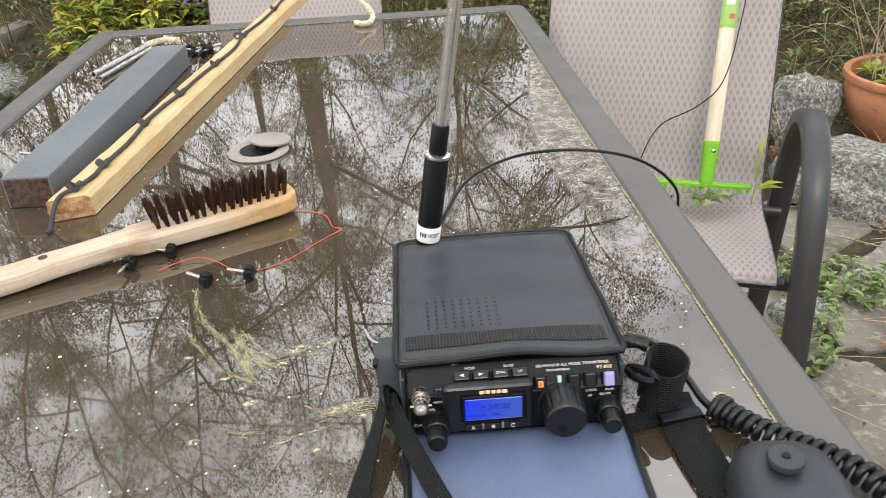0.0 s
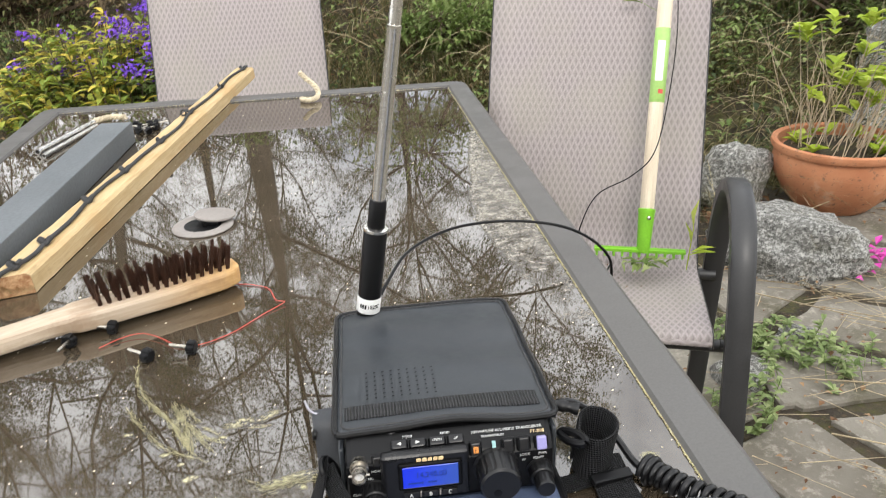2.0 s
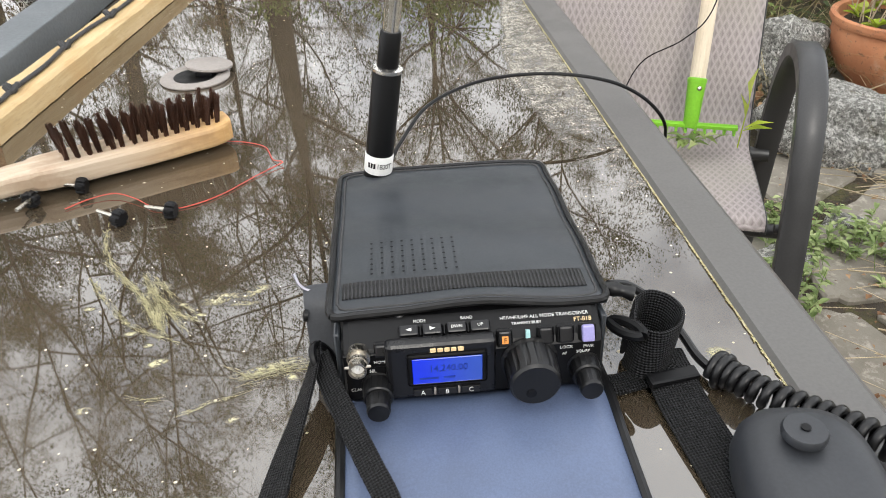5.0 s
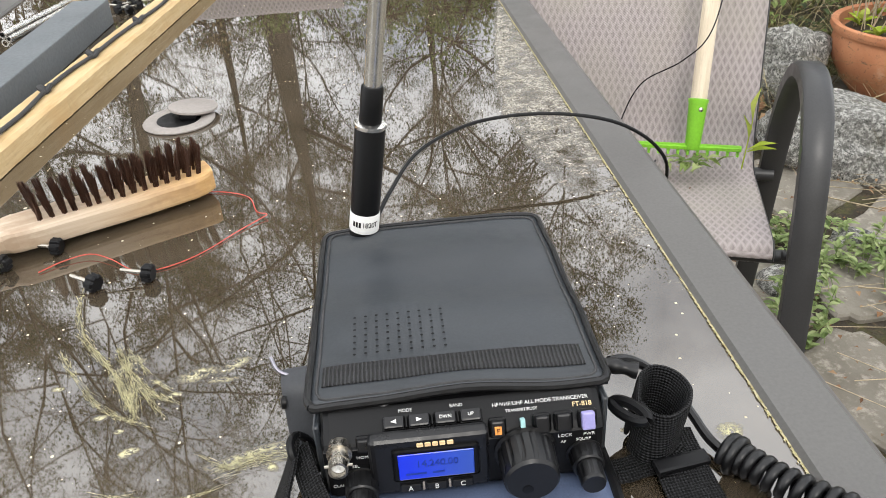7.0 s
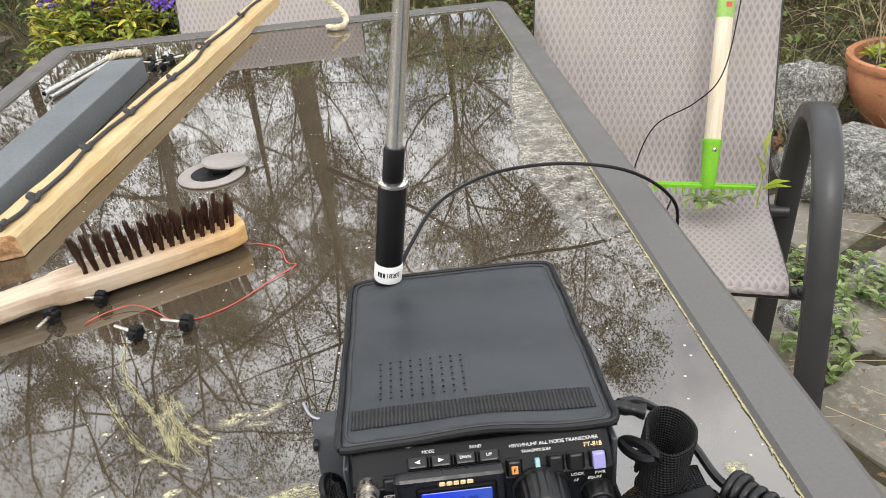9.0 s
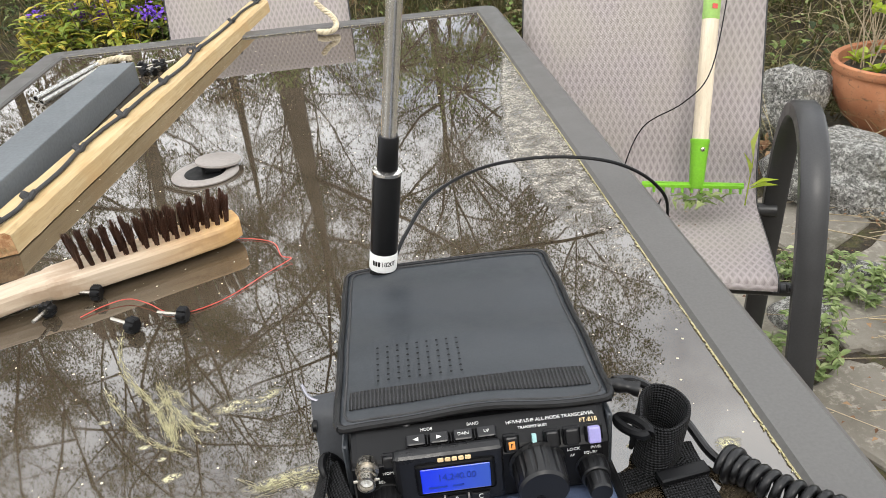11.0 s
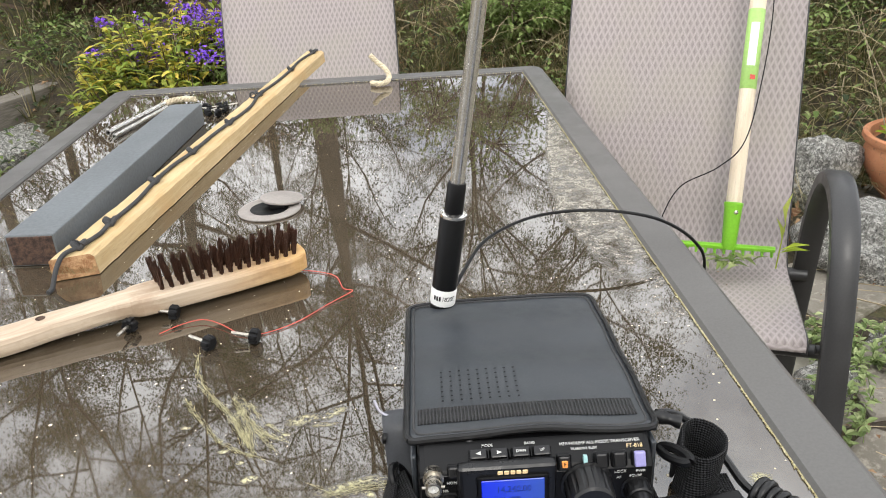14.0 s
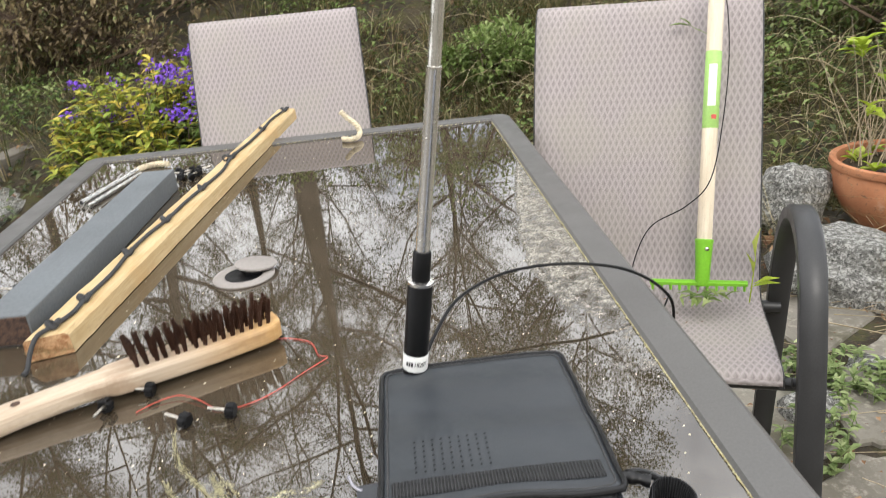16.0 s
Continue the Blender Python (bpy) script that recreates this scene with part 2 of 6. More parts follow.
    # specks of pollen and grit
    d = n.voronoi(48)
    size = n.voronoi(48, out="Color")
    sep = n.tree.nodes.new("ShaderNodeSeparateColor")
    n.tree.links.new(size, sep.inputs[0])
    speck = n.math("LESS_THAN", d, n.math("MULTIPLY", n.math("POWER", sep.outputs[0], 5.0), 0.085))
    d2 = n.voronoi(170)
    sep2 = n.tree.nodes.new("ShaderNodeSeparateColor")
    n.tree.links.new(n.voronoi(170, out="Color"), sep2.inputs[0])
    speck2 = n.math("LESS_THAN", d2, n.math("MULTIPLY", n.math("POWER", sep2.outputs[0], 5.0), 0.17))
    speck = n.math("MAXIMUM", speck, speck2)
    base = n.mix(speck, base, rgb(0.52, 0.47, 0.34))
    # hair scratches
    scr = n.voronoi(11, n.mapped(rot=(0, 0, 37), scale=(6.0, 0.35, 1.0)))
    hair = n.math("MULTIPLY", n.step(scr, 0.012, 0.0), n.step(n.noise(7), 0.5, 0.65))
    base = n.mix(n.math("MULTIPLY", hair, 0.5), base, rgb(0.35, 0.3, 0.22))
    dirt = n.math("MAXIMUM", n.math("MAXIMUM", dust, smear), speck)
    rough = n.math("ADD", n.step(film, 0.35, 0.75, 0.012, 0.034), n.math("MULTIPLY", dirt, 0.55))
    spec = n.math("SUBTRACT", 0.80, n.math("MULTIPLY", dirt, 0.62))
    n.bump(n.math("ADD", n.math("MULTIPLY", dirt, 0.6), n.math("MULTIPLY", n.noise(9, 2), 0.12)), 0.25, 0.0012)
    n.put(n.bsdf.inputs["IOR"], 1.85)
    return n.done(base, rough, 0.0, spec)


def sling():
    """Woven sling cloth: pale lilac grey with staggered darker lozenges."""
    n = Nodes("lilac_grey_sling_cloth")
    u, v, w = n.axes("UV")
    wob = n.math("MULTIPLY", n.math("SUBTRACT", n.noise(30), 0.5), 0.004)
    u = n.math("ADD", u, wob)
    def wave(c, pitch, shift):
        """A triangle wave: 0 in the middle of each repeat, 1 at its ends."""
        f = n.math("FRACT", n.math("ADD", n.math("DIVIDE", c, pitch), shift))
        return n.math("MULTIPLY", n.math("ABSOLUTE", n.math("SUBTRACT", f, 0.5)), 2.0)

    near = n.math("ADD", wave(u, 0.0117, 0.0), wave(v, 0.0265, 0.0))
    other = n.math("ADD", wave(u, 0.0117, 0.5), wave(v, 0.0265, 0.5))
    least = n.math("MINIMUM", near, other)
    loz = n.step(least, 0.72, 0.42)
    half = n.step(n.math("SUBTRACT", wave(u, 0.0117, 0.25), wave(u, 0.0117, 0.75)), -0.2, 0.4)
    loz = n.math("MULTIPLY", loz, n.math("ADD", 0.55, n.math("MULTIPLY", half, 0.45)))
    seam = n.step(least, 0.80, 0.98)
    t1 = n.math("SINE", n.math("MULTIPLY", u, 2 * math.pi / 0.0026))
    t2 = n.math("SINE", n.math("MULTIPLY", v, 2 * math.pi / 0.0026))
    th = n.math("MULTIPLY", t1, t2)
    col = n.mix(loz, rgb(0.345, 0.304, 0.296), rgb(0.228, 0.198, 0.193))
    col = n.mix(n.math("MULTIPLY", seam, 0.5), col, rgb(0.44, 0.395, 0.383))
    col = n.mix(n.step(th, -0.8, 0.8, 0.25, 0.0), col, rgb(0.2, 0.17, 0.17))
    col = n.mix(n.step(n.noise(6, 5), 0.42, 0.72, 0.0, 0.35), col, rgb(0.33, 0.31, 0.24))
    n.bump(n.math("ADD", th, n.math("MULTIPLY", loz, -0.8)), 0.35, 0.0008)
    return n.done(col, 0.78)


def wood(name, a, b, grain=(1, 14, 14), rough=0.65, stain=None):
    n = Nodes(name)
    v = n.mapped(scale=tuple(1.0 / g for g in grain))
    f = n.noise(9, 6, 0.6, v, 0.8)
    col = n.mix(n.step(f, 0.32, 0.68), rgb(*a), rgb(*b))
    col = n.mix(n.step(n.noise(60, 4, 0.7, v), 0.52, 0.72, 0.0, 0.45), col, rgb(*[c * 0.55 for c in a]))
    if stain:
        col = n.mix(n.step(n.noise(7, 4), 0.5, 0.72, 0.0, 0.7), col, rgb(*stain))
    n.bump(f, 0.3, 0.0012)
    return n.done(col, rough)


def end_grain(name, a, b):
    n = Nodes(name)
    f = n.noise(150, 6, 0.75)
    col = n.mix(n.step(f, 0.35, 0.65), rgb(*a), rgb(*b))
    n.bump(f, 0.9, 0.003)
    return n.done(col, 0.85)


def terracotta():
    n = Nodes("weathered_terracotta")
    f = n.noise(5, 6, 0.65)
    col = n.mix(n.step(f, 0.3, 0.7), rgb(0.36, 0.135, 0.06), rgb(0.52, 0.235, 0.115))
    col = n.mix(n.step(n.noise(40, 6, 0.75), 0.53, 0.66, 0.0, 0.75), col, rgb(0.10, 0.06, 0.04))
    col = n.mix(n.step(n.noise(11, 5), 0.58, 0.75, 0.0, 0.5), col, rgb(0.6, 0.42, 0.3))
    n.bump(n.noise(60, 5), 0.4, 0.003)
    return n.done(col, 0.82)


def granite():
    n = Nodes("lichened_granite")
    f = n.noise(42, 8, 0.8)
    col = n.mix(n.step(f, 0.35, 0.65), rgb(0.12, 0.117, 0.105), rgb(0.3, 0.29, 0.265))
    col = n.mix(n.step(n.noise(70, 7, 0.85), 0.48, 0.56), col, rgb(0.66, 0.65, 0.61))
    col = n.mix(n.step(n.noise(120, 6, 0.8), 0.54, 0.60), col, rgb(0.045, 0.045, 0.04))
    col = n.mix(n.step(n.noise(6, 4), 0.55, 0.75, 0.0, 0.5), col, rgb(0.16, 0.14, 0.06))
    n.bump(n.noise(30, 9, 0.78), 1.0, 0.03)
    return n.done(col, 0.9)


def flag():
    n = Nodes("sandstone_flag")
    r = n.chance()
    f = n.noise(4, 6, 0.65)
    a = n.mix(r, rgb(0.19, 0.172, 0.142), rgb(0.30, 0.277, 0.232))
    col = n.mix(n.step(f, 0.3, 0.7), a, rgb(0.12, 0.105, 0.08))
    col = n.mix(n.step(n.noise(35, 6, 0.7), 0.5, 0.7, 0.0, 0.6), col, rgb(0.4, 0.37, 0.31))
    col = n.mix(n.step(n.noise(3.2, 5), 0.55, 0.72, 0.0, 0.7), col, rgb(0.075, 0.07, 0.03))
    n.bump(n.noise(28, 7, 0.7), 0.7, 0.01)
    return n.done(col, 0.88)


def soil():
    n = Nodes("mossy_soil")
    f = n.noise(3, 7, 0.7)
    col = n.mix(n.step(f, 0.35, 0.65), rgb(0.034, 0.025, 0.016), rgb(0.075, 0.058, 0.036))
    col = n.mix(n.step(n.noise(9, 6, 0.7), 0.46, 0.64, 0.0, 0.85), col, rgb(0.085, 0.085, 0.02))
    col = n.mix(n.step(n.noise(60, 5, 0.8), 0.52, 0.7, 0.0, 0.7), col, rgb(0.16, 0.11, 0.06))
    n.bump(n.noise(50, 7, 0.75), 1.0, 0.02)
    return n.done(col, 0.95)


def foliage(name, stops, rough=0.55, through=0.25):
    """Leaves, each with its own tint, that let some light through."""
    n = Nodes(name)
    col = n.ramp(n.chance(True), stops)
    col = n.mix(n.step(n.noise(35, 4), 0.35, 0.7, 0.0, 0.4), col, rgb(*[c * 0.6 for c in stops[0][1]]))
    t = n.tree.nodes.new("ShaderNodeBsdfTranslucent")
    m = n.tree.nodes.new("ShaderNodeMixShader")
    m.inputs["Fac"].default_value = through
    n.tree.links.new(col, t.inputs["Color"])
    n.tree.links.new(n.bsdf.outputs[0], m.inputs[1])
    n.tree.links.new(t.outputs[0], m.inputs[2])
    n.tree.links.new(m.outputs[0], n.tree.nodes["Material Output"].inputs["Surface"])
    return n.done(col, rough, None, 0.3)


def screen_glow():
    """The backlit display: a blue field, the only thing here that shines."""
    n = Nodes("backlit_blue_display")
    x, y, z = n.axes("Object")
    f = n.step(x, -0.019, 0.019)
    col = n.mix(f, rgb(0.008, 0.03, 0.62), rgb(0.03, 0.075, 0.40))
    n.put(n.bsdf.inputs["Emission Color"], col)
    n.bsdf.inputs["Emission Strength"].default_value = 0.18
    return n.done(col, 0.25)


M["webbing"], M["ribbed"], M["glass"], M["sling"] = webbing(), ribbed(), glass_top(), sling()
M["pine"] = wood("new_pine_batten", (0.46, 0.32, 0.15), (0.57, 0.43, 0.235), (14, 1, 14), 0.62, (0.5, 0.3, 0.12))
def beech():
    n = Nodes("beech_brush_wood")
    x, y, z = n.axes("Object")
    v = n.mapped(scale=(1.0, 0.08, 0.08))
    f = n.noise(9, 6, 0.6, v, 0.8)
    pale = n.mix(n.step(f, 0.32, 0.68), rgb(0.40, 0.305, 0.215), rgb(0.54, 0.44, 0.33))
    amber = n.mix(n.step(f, 0.32, 0.68), rgb(0.44, 0.245, 0.085), rgb(0.55, 0.34, 0.13))
    col = n.mix(n.step(n.math("ADD", x, n.math("MULTIPLY", n.noise(30), 0.03)), 0.15, 0.30), pale, amber)
    col = n.mix(n.step(n.noise(14, 5, 0.7), 0.52, 0.72, 0.0, 0.5), col, rgb(0.26, 0.16, 0.09))
    n.bump(f, 0.3, 0.0012)
    return n.done(col, 0.5)


M["beech"] = beech()
M["ash"] = wood("pale_ash_handle", (0.62, 0.52, 0.38), (0.72, 0.63, 0.49), (14, 14, 1), 0.5)
M["grey_paint"] = plain("blue_grey_paint", (0.118, 0.130, 0.138), 0.6, fine=220, coarse=9, vary=0.2, bump=0.3, dist=0.0008)
M["sleeper"] = wood("weathered_timber", (0.11, 0.095, 0.075), (0.2, 0.18, 0.15), (1, 14, 14), 0.9)
M["dark_end"] = end_grain("dark_end_grain", (0.02, 0.011, 0.008), (0.1, 0.055, 0.035))
M["pine_end"] = end_grain("sawn_pine_end", (0.3, 0.13, 0.05), (0.6, 0.38, 0.2))
M["terracotta"], M["granite"], M["flag"], M["soil"], M["screen"] = terracotta(), granite(), flag(), soil(), screen_glow()
M["bark"] = plain("tree_bark", (0.075, 0.06, 0.045), 0.9, fine=25, coarse=4, vary=0.45, bump=0.9, dist=0.02)
M["twig"] = plain("brown_twig", (0.09, 0.06, 0.04), 0.85, vary=0.4)
M["pale_stem"] = plain("bleached_stem", (0.36, 0.29, 0.2), 0.8, vary=0.35)
M["moss"] = foliage("yellow_moss", [(0, (0.34, 0.29, 0.13)), (0.5, (0.5, 0.45, 0.24)), (1, (0.64, 0.6, 0.42))], 0.9, 0.0)
M["pollen"] = foliage("dried_pollen", [(0, (0.20, 0.18, 0.11)), (0.5, (0.36, 0.33, 0.19)), (1, (0.56, 0.52, 0.28))], 0.9, 0.0)
M["grass"] = foliage("mixed_grass", [(0, (0.05, 0.06, 0.018)), (0.35, (0.13, 0.145, 0.04)), (0.62, (0.23, 0.175, 0.085)), (0.85, (0.36, 0.29, 0.15)), (1, (0.66, 0.58, 0.38))], 0.6, 0.2)
M["dark_leaf"] = foliage("dark_leaves", [(0, (0.03, 0.045, 0.016)), (0.6, (0.07, 0.10, 0.034)), (1, (0.17, 0.19, 0.08))])
M["mid_leaf"] = foliage("green_leaves", [(0, (0.11, 0.17, 0.04)), (0.6, (0.21, 0.28, 0.08)), (1, (0.36, 0.4, 0.18))])
M["lime_leaf"] = foliage("lime_leaves", [(0, (0.27, 0.37, 0.02)), (0.6, (0.42, 0.52, 0.05)), (1, (0.56, 0.60, 0.16))], 0.5, 0.3)
M["sage_leaf"] = foliage("sage_leaves", [(0, (0.13, 0.19, 0.06)), (0.6, (0.25, 0.32, 0.12)), (1, (0.40, 0.45, 0.22))])
M["gold_leaf"] = foliage("golden_leaves", [(0, (0.16, 0.23, 0.035)), (0.4, (0.30, 0.36, 0.06)), (0.75, (0.52, 0.47, 0.08)), (1, (0.70, 0.52, 0.09))], 0.5, 0.25)
M["violet"] = foliage("violet_flowers", [(0, (0.13, 0.045, 0.46)), (1, (0.32, 0.14, 0.72))], 0.6, 0.2)
M["litter"] = foliage("dead_leaves", [(0, (0.1, 0.05, 0.026)), (0.5, (0.22, 0.12, 0.06)), (1, (0.42, 0.28, 0.16))], 0.85, 0.05)
M["dry_leaf"] = foliage("brown_dry_leaves", [(0, (0.09, 0.065, 0.036)), (0.5, (0.19, 0.14, 0.075)), (0.8, (0.3, 0.23, 0.12)), (1, (0.2, 0.24, 0.09))], 0.8, 0.1)
M["tree_leaf"] = foliage("tree_leaves", [(0, (0.04, 0.06, 0.02)), (1, (0.11, 0.13, 0.045))], 0.6, 0.25)


# ---- building helpers ----
def finish(name, me, material, parent=None, label="", smooth=True):
    if material is not None:
        me.materials.append(material)
    if smooth:
        me.polygons.foreach_set("use_smooth", [True] * len(me.polygons))
        me.set_sharp_from_angle(angle=radians(42))
    ob = new(name, me)
    if parent is not None:
        ob.parent = parent
    if label:
        tagged(ob, label)
    return ob


def part(name, bm, material, parent=None, label="", smooth=True):
    me = bpy.data.meshes.new(name)
    bm.normal_update()
    bm.to_mesh(me)
    bm.free()
    return finish(name, me, material, parent, label, smooth)


def raw(name, verts, faces, material, parent=None, label="", smooth=False):
    me = bpy.data.meshes.new(name)
    me.from_pydata([tuple(v) for v in verts], [], [tuple(f) for f in faces])
    me.update()
    return finish(name, me, material, parent, label, smooth)


def thing(name, m, label, category, group="", kind=""):
    ob = new(name)
    ob.matrix_world = m
    ob.empty_display_size = 0.05
    return tagged(ob, label, category, group, kind)


def box(x0, x1, y0, y1, z0, z1, bevel=0.0, segs=2, bm=None):
    bm = bm or bmesh.new()
    vs = [bm.verts.new((x, y, z)) for x in (x0, x1) for y in (y0, y1) for z in (z0, z1)]
    for f in ((0, 1, 3, 2), (4, 6, 7, 5), (0, 4, 5, 1), (2, 3, 7, 6), (0, 2, 6, 4), (1, 5, 7, 3)):
        bm.faces.new([vs[i] for i in f])
    if bevel:
        bmesh.ops.bevel(bm, geom=bm.edges[:], offset=bevel, segments=segs, affect="EDGES", profile=0.6)
    return bm


def lathe(profile, sides=24, bm=None, m=None):
    """A turned form from (radius, height) pairs, closed at both ends."""
    bm = bm or bmesh.new()
    rings = []
    for r, z in profile:
        rings.append([bm.verts.new((r * math.cos(2 * math.pi * i / sides), r * math.sin(2 * math.pi * i / sides), z)) for i in range(sides)])
    for a, b in zip(rings, rings[1:]):
        for i in range(sides):
            bm.faces.new((a[i], a[(i + 1) % sides], b[(i + 1) % sides], b[i]))
    bm.faces.new(rings[0][::-1])
    bm.faces.new(rings[-1])
    if m is not None:
        bmesh.ops.transform(bm, matrix=m, verts=[v for r in rings for v in r])
    return bm


def glide(points, steps=8):
    """A smooth line through points."""
    p = [Vector(q) for q in points]
    p = [2 * p[0] - p[1]] + p + [2 * p[-1] - p[-2]]
    out = []
    for a, b, c, d in zip(p, p[1:], p[2:], p[3:]):
        for i in range(steps):
            t = i / steps
            out.append(0.5 * (2 * b + (c - a) * t + (2 * a - 5 * b + 4 * c - d) * t * t + (3 * b - a - 3 * c + d) * t ** 3))
    return out + [p[-2]]


def sweep(line, radius, sides=8, bm=None, section=None, side=None):
    """A tube along a line; radius may be a function of 0..1; section: (across, up) points in place of a circle; side: the across direction."""
    bm = bm or bmesh.new()
    uv = bm.loops.layers.uv.verify()
    line = [Vector(q) for q in line]
    n = len(line)
    up = None
    rings, run = [], 0.0
    for i, q in enumerate(line):
        d = (line[min(i + 1, n - 1)] - line[max(i - 1, 0)]).normalized()
        if side is not None:
            s = side(i / (n - 1)) if callable(side) else Vector(side)
            s = (s - s.dot(d) * d).normalized()
        else:
            if up is None:
                up = Vector((0, 0, 1)) if abs(d.z) < 0.9 else Vector((1, 0, 0))
            s = d.cross(up).normalized()
        up = s.cross(d).normalized()
        r = radius(i / (n - 1)) if callable(radius) else radius
        if section:
            pts = [q + s * a * r + up * b * r for a, b in section]
        else:
            pts = [q + (s * math.cos(2 * math.pi * k / sides) + up * math.sin(2 * math.pi * k / sides)) * r for k in range(sides)]
        if i:
            run += (q - line[i - 1]).length
        rings.append(([bm.verts.new(v) for v in pts], run))
    k = len(rings[0][0])
    wide = [0.0]
    for j in range(k):
        wide.append(wide[-1] + (rings[0][0][j].co - rings[0][0][(j + 1) % k].co).length)
    for (a, va), (b, vb) in zip(rings, rings[1:]):
        for j in range(k):
            f = bm.faces.new((a[j], a[(j + 1) % k], b[(j + 1) % k], b[j]))
            for loop, (u, v) in zip(f.loops, ((wide[j], va), (wide[j + 1], va), (wide[j + 1], vb), (wide[j], vb))):
                loop[uv].uv = (u, v)
    bm.faces.new(rings[0][0][::-1])
    bm.faces.new(rings[-1][0])
    return bm


def flat(w, t):
    """A thin rounded strip's section."""
    return [(-w / 2, -t * 0.3), (-w / 2 + t, -t / 2), (w / 2 - t, -t / 2), (w / 2, -t * 0.3), (w / 2, t * 0.3), (w / 2 - t, t / 2), (-w / 2 + t, t / 2), (-w / 2, t * 0.3)]


def lettering(text, size, m, material, parent, name="lettering", wide=1.0, depth=0.00012):
    cu = bpy.data.curves.new("text", "FONT")
    cu.body, cu.size, cu.align_x, cu.align_y, cu.extrude = text, size, "CENTER", "CENTER", depth
    tmp = bpy.data.objects.new("text", cu)
    scene.collection.objects.link(tmp)
    me = bpy.data.meshes.new_from_object(tmp.evaluated_get(bpy.context.evaluated_depsgraph_get()))
    bpy.data.objects.remove(tmp)
    me.transform(m @ Matrix.Diagonal((wide, 1, 1, 1)))
    return finish(name, me, material, parent, smooth=False)


def on(x, z, y=0.0, tilt=0.0):
    """A place on an upright face that looks towards -y, leaning back by tilt degrees."""
    return pose(x, y, z, 90 - tilt, 0, 0)


class Leaves:
    """Collects many small blades and leaves into one mesh."""

    def __init__(self):
        self.v, self.f = [], []

    def leaf(self, at, way, length, width, droop=0.3, fold=0.25, up=Vector((0, 0, 1))):
        way = Vector(way).normalized()
        s = way.cross(up)
        s = s.normalized() if s.length > 1e-4 else Vector((1, 0, 0))
        nrm = s.cross(way).normalized()
        at = Vector(at)
        mid = at + way * length * 0.5 + nrm * length * 0.04
        tip = at + way * length - Vector((0, 0, droop * length))
        i = len(self.v)
        self.v += [at, mid + s * width / 2 + nrm * fold * width, mid - s * width / 2 + nrm * fold * width, tip, mid]
        self.f += [(i, i + 1, i + 4), (i, i + 4, i + 2), (i + 1, i + 3, i + 4), (i + 4, i + 3, i + 2)]

    def blade_leaf(self, at, way, length, width, droop=0.2):
        """A fuller leaf with a rounded outline, folded along its midrib."""
        way, at = Vector(way).normalized(), Vector(at)
        s = way.cross(Vector((0, 0, 1)))
        s = s.normalized() if s.length > 1e-4 else Vector((1, 0, 0))
        nrm = s.cross(way).normalized()
        i = len(self.v)
        for t, w in ((0.0, 0.06), (0.28, 0.85), (0.55, 1.0), (0.8, 0.62), (1.0, 0.03)):
            q = at + way * length * t - Vector((0, 0, droop * length * t * t)) + nrm * 0.05 * length * math.sin(math.pi * t)
            self.v += [q + s * width * w / 2 + nrm * 0.2 * width * w, q, q - s * width * w / 2 + nrm * 0.2 * width * w]
        for k in range(4):
            a = i + 3 * k
            self.f += [(a, a + 3, a + 4, a + 1), (a + 1, a + 4, a + 5, a + 2)]

    def blade(self, at, lean, length, width, bend):
        at, lean = Vector(at), Vector(lean)
        s = Vector((-lean.y, lean.x, 0))
        s = s.normalized() if s.length > 1e-4 else Vector((1, 0, 0))
        i = len(self.v)
        for k in range(4):
            t = k / 3
            q = at + Vector((0, 0, length * t * (1 - bend * 0.45 * t))) + lean * length * (0.35 * t + bend * t * t)
            w = width * (1 - t * 0.9) / 2
            self.v += [q - s * w, q + s * w]
        for k in range(3):
            a = i + 2 * k
            self.f.append((a, a + 1, a + 3, a + 2))

    def stem(self, a, b, r0, r1):
        a, b = Vector(a), Vector(b)
        d = (b - a).normalized()
        s = d.cross(Vector((0.3, 0.5, 0.8))).normalized()
        t = d.cross(s)
        i = len(self.v)
        for q, r in ((a, r0), (b, r1)):
            for k in range(3):
                w = 2.0944 * k
                self.v.append(q + (s * math.cos(w) + t * math.sin(w)) * r)
        for k in range(3):
            self.f.append((i + k, i + (k + 1) % 3, i + 3 + (k + 1) % 3, i + 3 + k))

    def make(self, name, material, parent=None, label=""):
        return raw(name, self.v, self.f, material, parent, label)


def ease(a, b, t):
    t = min(1.0, max(0.0, (t - a) / (b - a)))
    return t * t * (3 - 2 * t)


# ---- ground ----
def height(x, y):
    """Level paving, and a planted bank behind the far end of the table."""
    foot = 4.1 - 0.75 * ease(0.9, 2.0, x)
    rise = min(1.5, max(0.0, y - foot) * 0.36)
    rough = noise.noise(Vector((x * 1.3, y * 1.3, 0.4))) * 0.09 + noise.noise(Vector((x * 5, y * 5, 2.0))) * 0.025
    near = ease(foot - 0.5, foot + 0.6, y)
    return rise + rough * near - 0.003


def axis_steps(lo, hi, fine, far):
    out, v, d = [], lo, fine
    while v <= hi:
        out.append(v)
        v += fine
    d = fine
    while v < far:
        d *= 1.45
        v += d
        out.append(v)
    v, d = lo, fine
    while v > -far:
        d *= 1.45
        v -= d
        out.insert(0, v)
    return out


